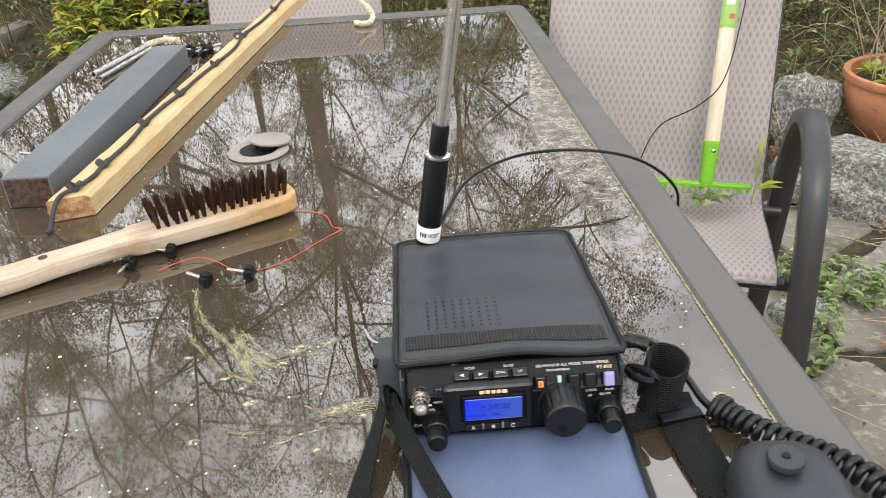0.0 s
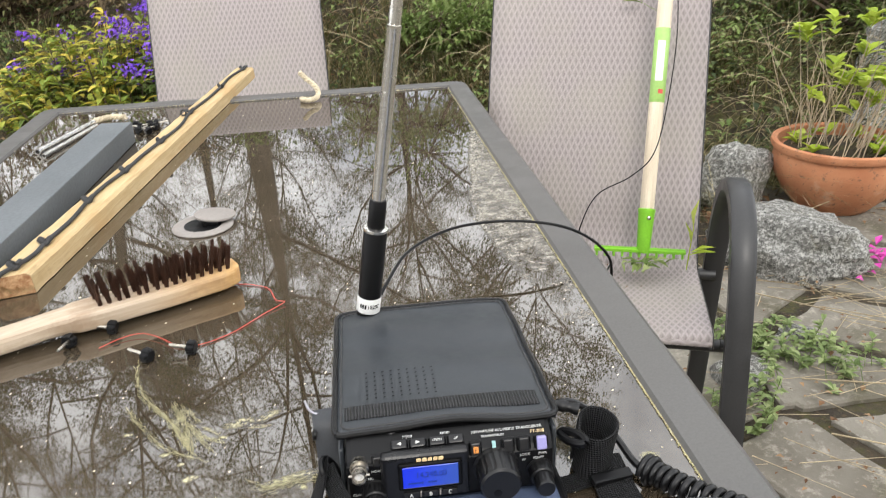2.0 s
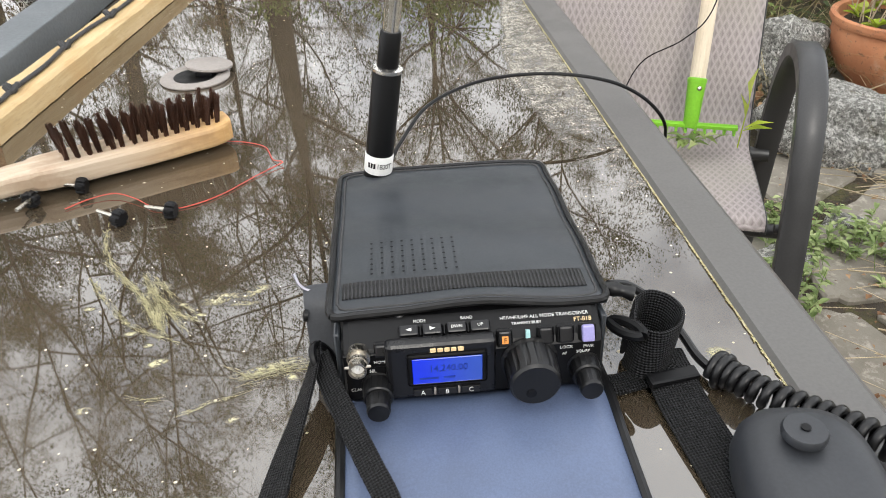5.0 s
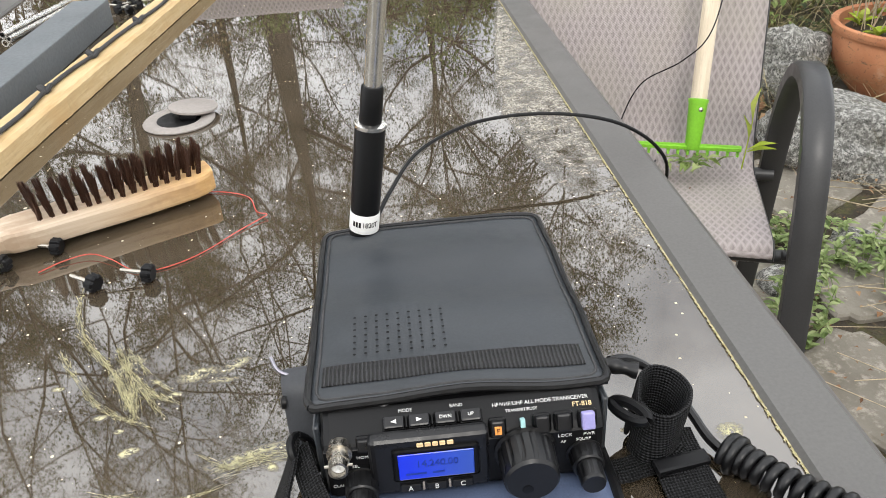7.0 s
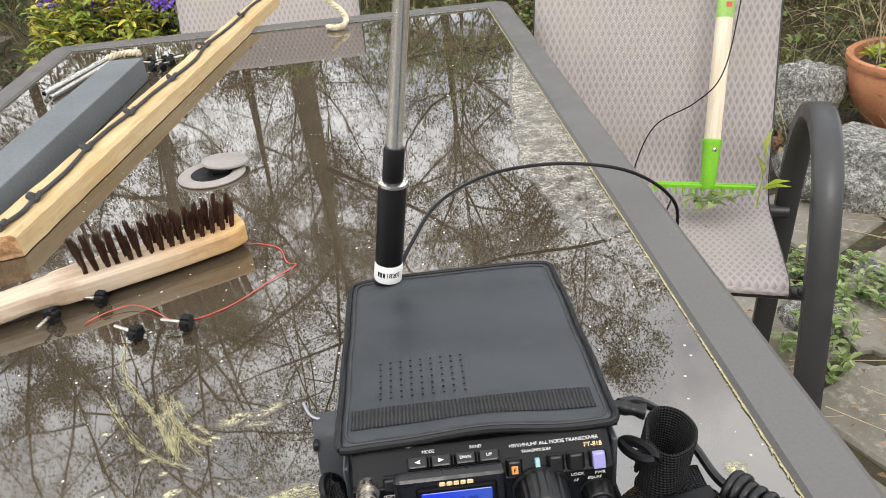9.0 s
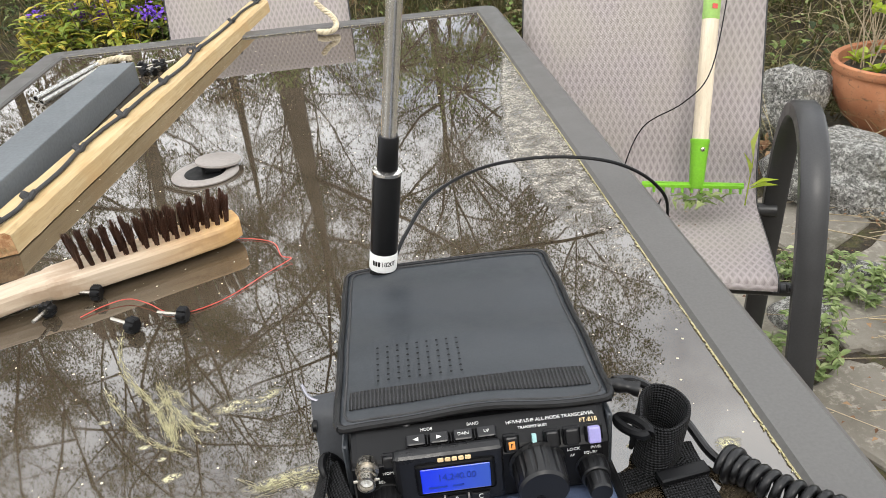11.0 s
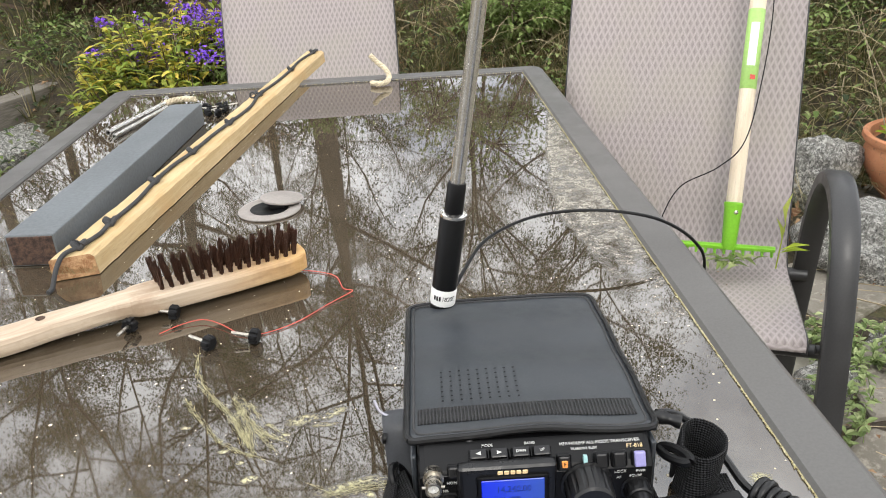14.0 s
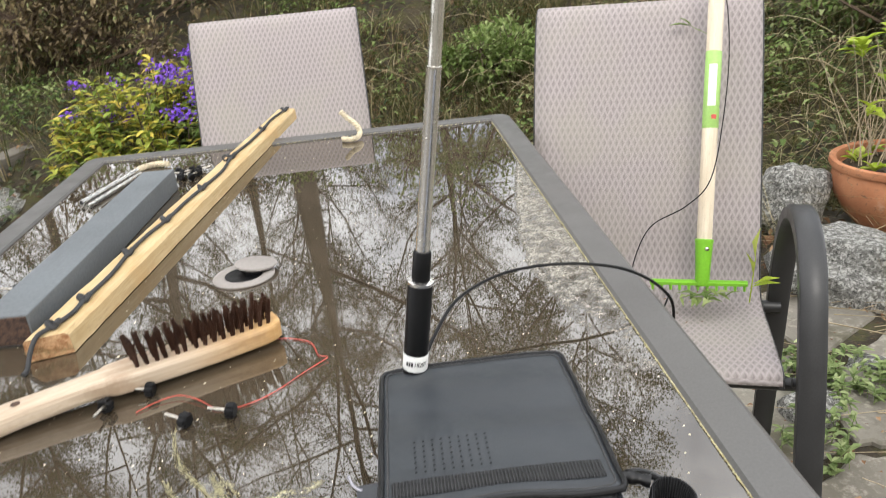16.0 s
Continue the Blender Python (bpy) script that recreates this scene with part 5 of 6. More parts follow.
first = knob_screw(pose(0.2940, 1.316, T + 0.0072, 0, 97, -28))
for x, y, a, tilt in ((0.3320, 1.3210, -12, 97), (0.2170, 1.3520, 79, 95), (0.2490, 1.3750, -6, 97), (0.012, 1.668, -8, 97)):
    copy_thing(first, pose(x, y, T + 0.0072, 0, tilt, a))
rnd = random.Random(12)
for x, y in ((0.118, 2.150), (0.134, 2.162), (0.148, 2.140), (0.126, 2.128), (0.152, 2.168), (0.141, 2.118), (0.110, 2.172)):
    copy_thing(first, pose(x, y, T + 0.0072, 0, 97, rnd.uniform(-180, 180)))

red = thing("red_wire", pose(0, 0, 0), "thin red enamelled wire curling over the table", "wire")
zt = T + 0.0012
part("strand", sweep(glide([(0.246, 1.346, zt), (0.262, 1.358, zt + 0.001), (0.281, 1.363, zt + 0.002), (0.300, 1.352, zt + 0.002), (0.318, 1.336, zt + 0.001), (0.333, 1.332, zt), (0.352, 1.338, zt), (0.372, 1.353, zt), (0.395, 1.380, zt), (0.413, 1.397, zt + 0.001), (0.4165, 1.401, zt + 0.002), (0.407, 1.411, zt), (0.398, 1.438, zt), (0.378, 1.452, zt), (0.356, 1.458, zt)], 8), 0.00045, 6), M["red_wire"], red)

for a, b, r in (((-0.022, 2.030, T + 0.006), (0.024, 2.208, T + 0.0065), 0.0055), ((-0.006, 2.010, T + 0.0045), (0.034, 2.19, T + 0.0045), 0.004)):
    a, b = Vector(a), Vector(b)
    tube = thing("metal_tube", Matrix.Translation(a) @ (b - a).to_track_quat("Z", "Y").to_matrix().to_4x4(), "short bright metal tube lying behind the painted timber", "tube", "metal tubes on the table")
    L = (b - a).length
    bm = bmesh.new()
    n = 20
    rings = [[bm.verts.new((q * math.cos(2 * math.pi * i / n), q * math.sin(2 * math.pi * i / n), z)) for i in range(n)] for q, z in ((r, 0), (r, L), (r * 0.7, L), (r * 0.7, 0))]
    for u, v in zip(rings, rings[1:] + rings[:1]):
        for i in range(n):
            bm.faces.new((u[i], u[(i + 1) % n], v[(i + 1) % n], v[i]))
    part("pipe", bm, M["chrome"], tube)


def rope(points, r, name, label):
    o = thing(name, pose(0, 0, 0), label, "rope")
    core = glide(points, 10)
    for ph in range(3):
        pts = []
        for i, q in enumerate(core):
            d = (core[min(i + 1, len(core) - 1)] - core[max(i - 1, 0)]).normalized()
            s = d.cross(Vector((0.2, 0.3, 0.9))).normalized()
            u = s.cross(d)
            a = i * 0.55 + ph * 2.094
            pts.append(q + (s * math.cos(a) + u * math.sin(a)) * r * 0.55)
        part("strand", sweep(pts, r * 0.6, 7), M["cream_rope"], o)
    return o


rope([(0.412, 2.282, T + 0.006), (0.425, 2.270, T + 0.006), (0.440, 2.275, T + 0.007), (0.447, 2.296, T + 0.012), (0.441, 2.315, T + 0.024), (0.425, 2.330, T + 0.036), (0.412, 2.335, T + 0.050)], 0.0050, "rope_end", "short end of cream rope curling up from the table")
rope([(0.020, 2.215, T + 0.006), (0.035, 2.235, T + 0.006), (0.056, 2.238, T + 0.007), (0.078, 2.232, T + 0.006)], 0.0052, "rope_piece", "short piece of cream rope beside the metal tubes")


# ---- rake leaning on the chair ----
def on_chair(x, y, z):
    return CHAIR @ Vector((x, y, z))


foot = on_chair(0.108, 0.128, 0.455)
top = on_chair(0.133, 0.405, 1.13)
rake = thing("hand_rake", Matrix.Translation(foot) @ (top - foot).to_track_quat("Z", "X").to_matrix().to_4x4(), "lime-green rake with a pale wooden handle leaning on the chair", "rake")
ri = rake.matrix_world.inverted()
L = (top - foot).length
part("pole", lathe([(0.0125, 0.07), (0.0135, 0.075), (0.0140, 0.3), (0.0140, L - 0.01), (0.010, L)], 20), M["ash"], rake, "pale wooden pole")
part("pole_band", lathe([(0.01405, 0.285), (0.0144, 0.2855), (0.0144, 0.424), (0.01405, 0.4245)], 24), M["pale_green"], rake, "lime-green printed band")
part("ferrule", lathe([(0.009, -0.002), (0.0125, 0.004), (0.0155, 0.075), (0.0165, 0.078), (0.0165, 0.083), (0.0140, 0.084)], 20), M["green_plastic"], rake, "lime-green plastic ferrule")
to = ri.to_3x3() @ (Vector((0.0, -1.9, 0.9)).normalized())
ang = math.atan2(to.y, to.x)
bm = bmesh.new()
prev = None
for k in range(6):
    a = ang + (k - 4.2) * 0.20
    cur = [bm.verts.new((0.0146 * math.cos(a), 0.0146 * math.sin(a), z)) for z in (0.325, 0.400)]
    if prev:
        bm.faces.new((prev[0], cur[0], cur[1], prev[1]))
    prev = cur
part("paper_label", bm, M["label_white"], rake, "white paper label")
b = box(-0.0045, 0.0045, -0.004, 0.004, -0.0002, 0.0002)
bmesh.ops.transform(b, matrix=Matrix.Translation((0.0149 * math.cos(ang), 0.0149 * math.sin(ang), 0.305)) @ Matrix.Rotation(ang + math.pi / 2, 4, "Z") @ pose(0, 0, 0, 90), verts=b.verts[:])
part("label_mark", b, M["red_wire"], rake, "small red printed mark", False)
part("rivet", lathe([(0.004, 0), (0.0036, 0.002), (0.001, 0.003)], 12, m=Matrix.Translation((0.0155 * math.cos(ang), 0.0155 * math.sin(ang), 0.066)) @ Matrix.Rotation(ang, 4, "Z") @ pose(0, 0, 0, 0, 90, 0)), M["nickel"], rake)
ex = ri.to_3x3() @ (CHAIR.to_3x3() @ Vector((1, 0, 0)))
ey = ri.to_3x3() @ (CHAIR.to_3x3() @ Vector((0, 1, 0)))
ez = ri.to_3x3() @ Vector((0, 0, 1))
hub = Vector((0, 0, 0.004))
part("rake_bar", sweep([hub - ex * 0.092, hub + ex * 0.078], 1.0, section=flat(0.014, 0.009), side=ey), M["green_plastic"], rake, "lime-green rake bar", False)
for k in range(11):
    q = hub + ex * (-0.087 + 0.016 * k)
    part("tine", sweep([q, q - ez * 0.006 - ey * 0.002, q - ez * 0.013 - ey * 0.006], lambda t: 0.0036 * (1 - 0.4 * t), 6), M["green_plastic"], rake)
lv = Leaves()
rnd = random.Random(4)
for k in range(24):
    c = on_chair(0.10 + rnd.gauss(0, 0.03), 0.095 + rnd.gauss(0, 0.012), 0.4385 + rnd.uniform(0, 0.012))
    lv.leaf(c, (rnd.uniform(-1, 1), rnd.uniform(-1, 1), rnd.uniform(0, 0.2)), rnd.uniform(0.018, 0.045), rnd.uniform(0.006, 0.014), 0.1)
tagged(lv.make("caught_leaves", M["mid_leaf"], None, "green leaves and grass caught under the rake"), category="leaves", kind="stuff")
lv = Leaves()
base = on_chair(0.188, 0.10, 0.436)
tipv = on_chair(0.196, 0.12, 0.515)
lv.stem(base, tipv, 0.0015, 0.001)
for q, w, l in ((0.35, (0.9, -0.2, 0.1), 0.05), (0.6, (-0.3, 0, 0.9), 0.05), (0.95, (0.1, 0, 1), 0.06), (0.4, (0.6, -0.4, 0.3), 0.05)):
    lv.leaf(base.lerp(tipv, q), w, l, 0.018, 0.0)
tagged(lv.make("weed_sprig", M["lime_leaf"], None, "fresh green weed sprig lying on the chair seat"), category="weed")
lv = Leaves()
base, tipv = on_chair(0.118, 0.352, 0.868), on_chair(0.084, 0.354, 0.886)
lv.stem(base, tipv, 0.0009, 0.0007)
for w, l in (((-1.0, 0.3, 0.15), 0.042), ((-0.6, 0.1, 0.5), 0.030)):
    lv.blade_leaf(tipv, w, l, 0.014, 0.05)
tagged(lv.make("vine_sprig", M["mid_leaf"], None, "small green leaf sprig caught on the chair back"), category="sprig")
dark = Leaves()
for k in range(60):
    c = on_chair(-0.02 + rnd.gauss(0, 0.06), 0.07 + rnd.gauss(0, 0.04), 0.431 + rnd.uniform(0.0, 0.002))
    dark.leaf(c, (rnd.uniform(-1, 1), rnd.uniform(-1, 1), 0.2), rnd.uniform(0.003, 0.008), 0.003, 0.05)
tagged(dark.make("seat_crumbs", M["litter"], None, "dark soil crumbs scattered on the chair seat"), category="crumbs", kind="stuff")
wire = thing("antenna_wire", pose(0, 0, 0), "thin dark wire hanging from the rake over the chair", "wire")
W1 = [on_chair(0.0, 0.05, 0.437), on_chair(-0.018, 0.12, 0.455), on_chair(-0.010, 0.145, 0.505), on_chair(0.018, 0.155, 0.56), on_chair(0.078, 0.138, 0.605), on_chair(0.118, 0.155, 0.65), on_chair(0.140, 0.235, 0.74), on_chair(0.148, 0.28, 0.85), on_chair(0.14, 0.33, 0.95), on_chair(0.115, 0.365, 1.03), on_chair(0.11, 0.40, 1.11)]
part("strand", sweep(glide(W1, 8), 0.0011, 6), M["black_plastic"], wire)
W2 = [on_chair(-0.08, 0.11, 0.4385), on_chair(-0.03, 0.085, 0.4365), on_chair(0.02, 0.09, 0.4375), on_chair(0.015, 0.05, 0.4375), on_chair(-0.03, -0.02, 0.4385), on_chair(-0.07, -0.06, 0.4405)]
part("strand", sweep(glide(W2, 8), 0.0016, 6), M["black_plastic"], wire)
part("plug", lathe([(0.004, 0), (0.006, 0.003), (0.006, 0.022), (0.003, 0.03)], 12, m=CHAIR @ pose(-0.085, 0.115, 0.4425, 0, 85, 20)), M["black_plastic"], wire, "black cable plug")


# ---- garden: stones, pot, planting ----
def boulder(name, m, size, seed, label, material="granite", detail=4):
    bm = bmesh.new()
    bmesh.ops.create_icosphere(bm, subdivisions=detail, radius=1.0)
    for v in bm.verts:
        p = v.co.copy()
        q = p + Vector((seed * 3.1, seed * 1.7, 0))
        k = 1 + 0.28 * noise.noise(q * 1.1) + 0.15 * noise.noise(q * 2.7) + 0.09 * noise.noise(q * 6.5)
        flatten = Vector([math.copysign(abs(c) ** 0.8, c) for c in p])
        v.co = Vector((flatten.x * size[0], flatten.y * size[1], flatten.z * size[2])) * k
    ob = part(name, bm, M[material])
    ob.matrix_world = m
    return tagged(ob, label, "rock", "garden rocks")


boulder("rock", pose(1.83, 2.74, 0.045, 0, 6, -22), (0.215, 0.17, 0.115), 2, "pale lichen-covered granite boulder beside the paving")
boulder("rock", pose(1.865, 3.20, 0.105, 10, 0, 30), (0.130, 0.11, 0.135), 5, "rounded lichen-covered granite boulder beside the pot")
boulder("rock", pose(1.56, 3.32, 0.06, 0, 0, 10), (0.16, 0.12, 0.10), 8, "mossy grey stone at the foot of the bank")
boulder("rock", pose(1.62, 2.32, -0.01, 0, 0, 50), (0.055, 0.05, 0.035), 11, "small pale stone on the paving", detail=3)
boulder("rock", pose(1.39, 2.17, 0.0, 0, 0, 10), (0.075, 0.06, 0.05), 14, "small lichen-covered stone behind the chair leg", detail=3)
boulder("rock", pose(3.22, 3.95, 0.22, 0, 0, 15), (0.36, 0.30, 0.36), 17, "large grey standing stone behind the pot")
boulder("rock", pose(2.75, 3.62, 0.05, 0, 0, 40), (0.22, 0.16, 0.20), 19, "grey stone of the bank behind the pot")
boulder("rock", pose(0.62, 4.30, 0.06, 0, 0, 0), (0.20, 0.14, 0.09), 23, "flat grey stone in the leaf litter", detail=3)
boulder("rock", pose(-0.95, 3.55, 0.02, 0, 0, 20), (0.30, 0.22, 0.10), 29, "mossy grey stone near the flower bed")
boulder("rock", pose(-1.45, 4.35, 0.05, 0, 0, 70), (0.33, 0.25, 0.12), 31, "broad grey stone below the timber edging")

pot = thing("flower_pot", pose(2.205, 3.12, 0.012) @ Matrix.Diagonal((0.93, 0.93, 0.88, 1)), "weathered terracotta bowl pot holding a leafy shrub", "pot")
part("bowl", lathe([(0.0, 0.0), (0.115, 0.0), (0.135, 0.012), (0.185, 0.07), (0.222, 0.14), (0.234, 0.195), (0.229, 0.235), (0.226, 0.245), (0.240, 0.250), (0.246, 0.262), (0.243, 0.278), (0.232, 0.283), (0.221, 0.276), (0.214, 0.235), (0.20, 0.225), (0.0, 0.228)], 56), M["terracotta"], pot, "stained orange terracotta")
part("potting_soil", lathe([(0.0, 0.232), (0.206, 0.230), (0.20, 0.238), (0.10, 0.252), (0.0, 0.256)], 32), M["soil"], pot)

shrub = thing("potted_shrub", pose(2.205, 3.12, 0.235), "bare pale stems with fresh lime-green leaves, in the pot", "shrub")
rnd = random.Random(21)
stems, fresh = Leaves(), Leaves()
for k in range(70):
    a, r = rnd.uniform(0, 6.28), 0.16 * math.sqrt(rnd.random())
    p = Vector((r * math.cos(a), r * math.sin(a), -0.02))
    way = Vector((p.x * 1.9 + 0.15 + rnd.gauss(0, 0.25), p.y * 1.2 + rnd.gauss(0, 0.25), 1)).normalized()
    L = rnd.uniform(0.18, 0.52)
    q = p
    for s in range(3):
        n2 = q + way * L / 3 + Vector((rnd.gauss(0, 0.012), rnd.gauss(0, 0.012), 0))
        stems.stem(q, n2, 0.0026 - 0.0006 * s, 0.002 - 0.0006 * s)
        q = n2
    if rnd.random() < 0.45:
        for w in range(rnd.randint(5, 9)):
            b = rnd.uniform(0, 6.28)
            fresh.blade_leaf(q - way * rnd.uniform(0, 0.05), (math.cos(b), math.sin(b), rnd.uniform(0.1, 0.9)), rnd.uniform(0.045, 0.085), rnd.uniform(0.026, 0.045), 0.12)
for k in range(14):
    a = rnd.uniform(0, 6.28)
    c = Vector((0.14 * math.cos(a), 0.14 * math.sin(a), 0.0))
    for w in range(4):
        b = rnd.uniform(0, 6.28)
        fresh.blade_leaf(c, (math.cos(b), math.sin(b), rnd.uniform(0.3, 1.2)), rnd.uniform(0.04, 0.07), rnd.uniform(0.025, 0.038), 0.1)
stems.make("stem_work", M["pale_stem"], shrub, "pale bare woody stems")
fresh.make("foliage", M["lime_leaf"], shrub, "fresh lime-green leaves")

# timber edging on the far side of the flower bed
edging = thing("timber_edging", pose(-1.36, 4.62, 0.12, 0, 0, 74), "weathered grey timber edging of the flower bed", "edging")
part("sleeper", box(-0.75, 0.6, -0.06, 0.06, 0.0, 0.15, 0.008, 2), M["sleeper"], edging, smooth=False)

# flower bush: golden-green leaf rosettes and violet flower heads
bush = thing("flower_bush", pose(-0.50, 4.30, 0.0), "leafy golden-green bush with violet flower clusters behind the table", "bush")
rnd = random.Random(31)
stems, gold, greens, violet = Leaves(), Leaves(), Leaves(), Leaves()
for k in range(330):
    a, r = rnd.uniform(0, 6.28), math.sqrt(rnd.random())
    x, y = 0.52 * r * math.cos(a), 0.42 * r * math.sin(a)
    top = (0.74 - 0.34 * r * r) * rnd.uniform(0.55, 1.0)
    base = Vector((x * 0.55, y * 0.55, 0.0))
    tip = Vector((x, y, top))
    stems.stem(base, tip, 0.003, 0.0016)
    for w in range(rnd.randint(9, 15)):
        b = rnd.uniform(0, 6.28)
        t = rnd.uniform(0.55, 1.0)
        where = base.lerp(tip, t)
        (gold if t > 0.72 and x < 0.24 else greens).blade_leaf(where, (math.cos(b), math.sin(b), rnd.uniform(-0.1, 0.9)), rnd.uniform(0.045, 0.095), rnd.uniform(0.018, 0.032), 0.25)
    if top > 0.38 and rnd.random() < (0.42 if x > 0.12 else 0.06):
        for w in range(46):
            b = Vector((rnd.gauss(0, 0.024), rnd.gauss(0, 0.024), rnd.gauss(0.015, 0.018)))
            violet.leaf(tip + b, (rnd.uniform(-1, 1), rnd.uniform(-1, 1), rnd.uniform(0, 1)), rnd.uniform(0.012, 0.022), 0.015, 0.0)
stems.make("stem_work", M["twig"], bush)
gold.make("upper_foliage", M["gold_leaf"], bush, "golden-green pointed leaves")
greens.make("lower_foliage", M["mid_leaf"], bush, "green leaves")
violet.make("blossom", M["violet"], bush, "violet flower clusters")

# grass on the bank and round the stones
rnd = random.Random(41)
grass = Leaves()


def tuft(x, y, n, length, spread, bend):
    z = height(x, y)
    for k in range(n):
        a = rnd.uniform(0, 6.28)
        q = spread * math.sqrt(rnd.random())
        lean = Vector((math.cos(a), math.sin(a) - 0.35, 0)) * rnd.uniform(0.3, 1.3)
        grass.blade((x + q * math.cos(a), y + q * math.sin(a), z - 0.01), lean, length * rnd.uniform(0.5, 1.15), rnd.uniform(0.003, 0.0075), bend * rnd.uniform(0.5, 1.3))


for k in range(300):
    x, y = rnd.uniform(0.2, 1.5), rnd.uniform(3.95, 5.6)
    tuft(x, y, rnd.randint(10, 22), rnd.uniform(0.12, 0.34), 0.09, 1.0)
for k in range(700):
    x, y = rnd.uniform(-3.2, 4.2), rnd.uniform(4.0, 7.6)
    if noise.noise(Vector((x * 0.9, y * 0.9, 7))) > -0.05 or x > 0.9:
        tuft(x, y, rnd.randint(14, 30), rnd.uniform(0.16, 0.38), 0.09, 0.7)
for k in range(230):
    x, y = rnd.uniform(1.0, 3.4), rnd.uniform(3.35, 4.9)
    tuft(x, y, rnd.randint(18, 34), rnd.uniform(0.14, 0.34), 0.10, 1.2)
for x, y, l in ((1.55, 3.38, 0.3), (1.72, 3.42, 0.36), (1.42, 3.45, 0.4), (1.25, 3.5, 0.36), (1.9, 3.48, 0.3), (2.05, 3.5, 0.25), (1.35, 3.25, 0.2), (1.15, 3.4, 0.3)):
    for j in range(3):
        tuft(x + rnd.gauss(0, 0.06), y + rnd.gauss(0, 0.06), 40, l, 0.08, 1.0)
tagged(grass.make("grass", M["grass"], None, "long tangled green and straw-dry grass on the bank"), category="grass", kind="stuff")

# low leafy growth over the bank
rnd = random.Random(43)
low, shade = Leaves(), Leaves()
for k in range(900):
    x, y = rnd.uniform(-3.4, 4.0), rnd.uniform(3.9, 7.4)
    d = noise.noise(Vector((x * 1.1, y * 1.1, 3)))
    if d < -0.12 or (0.35 < x < 1.0 and y < 5.0 and rnd.random() < 0.65):
        continue
    z = height(x, y)
    tall = rnd.uniform(0.05, 0.28)
    who = low if rnd.random() < 0.5 else shade
    for w in range(rnd.randint(14, 30)):
        b = rnd.uniform(0, 6.28)
        r = rnd.uniform(0, 0.13)
        who.leaf((x + r * math.cos(b), y + r * math.sin(b), z + tall * rnd.random()), (math.cos(b), math.sin(b), rnd.uniform(-0.1, 0.7)), rnd.uniform(0.025, 0.07), rnd.uniform(0.012, 0.035), 0.2)
for k in range(300):
    x, y = rnd.uniform(0.45, 3.3), rnd.uniform(3.3, 5.3)
    if noise.noise(Vector((x * 2.3, y * 2.3, 5))) < -0.1:
        continue
    z = height(x, y)
    who = low if rnd.random() < 0.6 else shade
    for w in range(rnd.randint(10, 22)):
        b = rnd.uniform(0, 6.28)
        r = rnd.uniform(0, 0.11)
        who.blade_leaf((x + r * math.cos(b), y + r * math.sin(b), z + rnd.uniform(0.03, 0.24)), (math.cos(b), math.sin(b) - 0.3, rnd.uniform(-0.2, 0.7)), rnd.uniform(0.02, 0.055), rnd.uniform(0.011, 0.026), 0.25)
tagged(low.make("ground_cover", M["mid_leaf"], None, "mixed low green leafy plants on the bank"), category="plants", kind="stuff")
tagged(shade.make("shade_plants", M["dark_leaf"], None, "dark green leafy undergrowth on the bank"), category="plants", kind="stuff")

# fern fronds behind the far chair
fern = thing("fern", pose(-0.12, 4.75, 0.22), "green fern with arching fronds on the bank", "fern")
rnd = random.Random(47)
fr = Leaves()
for k in range(26):
    a = rnd.uniform(0, 6.28)
    L = rnd.uniform(0.3, 0.55)
    prev = Vector((0, 0, 0))
    for s in range(1, 15):
        t = s / 14
        q = Vector((math.cos(a) * L * t, math.sin(a) * L * t, L * (1.1 * t - 0.85 * t * t)))
        fr.stem(prev, q, 0.0016, 0.0014)
        for sd in (-1, 1):
            fr.leaf(q, Vector((-math.sin(a) * sd + 0.4 * math.cos(a), math.cos(a) * sd + 0.4 * math.sin(a), 0.1)), 0.085 * math.sin(math.pi * min(0.98, t * 0.9 + 0.08)), 0.017, 0.15)
        prev = q
fr.make("fronds", M["mid_leaf"], fern)

# shrubs along the top of the bank
def shrub_mass(x, y, w, h, n, material, name, label, seed, size=0.048):
    r2 = random.Random(seed)
    o = thing(name, pose(x, y, height(x, y) - 0.02), label, "shrub", "shrubs on the bank")
    tw, lf = Leaves(), Leaves()
    clumps = [(Vector((r2.gauss(0, w * 0.42), r2.gauss(0, w * 0.3), h * r2.uniform(0.15, 0.95))), r2.uniform(0.12, 0.26) * w) for k in range(26)]
    for c, rad in clumps:
        tw.stem((c.x * 0.15, c.y * 0.15, 0), c, 0.014, 0.005)
        for k in range(n):
            d = Vector((r2.gauss(0, 1), r2.gauss(0, 1), r2.gauss(0, 0.8)))
            d = d.normalized() * rad * r2.uniform(0.3, 1.15)
            if k % 6 == 0:
                tw.stem(c, c + d, 0.004, 0.0015)
            lf.leaf(c + d, d.normalized() + Vector((r2.gauss(0, 0.6), r2.gauss(0, 0.6), r2.gauss(0.5, 0.5))), r2.uniform(0.6, 1.3) * size, r2.uniform(0.35, 0.6) * size, 0.25)
    tw.make("twig_work", M["twig"], o)
    lf.make("foliage", material, o)
    return o


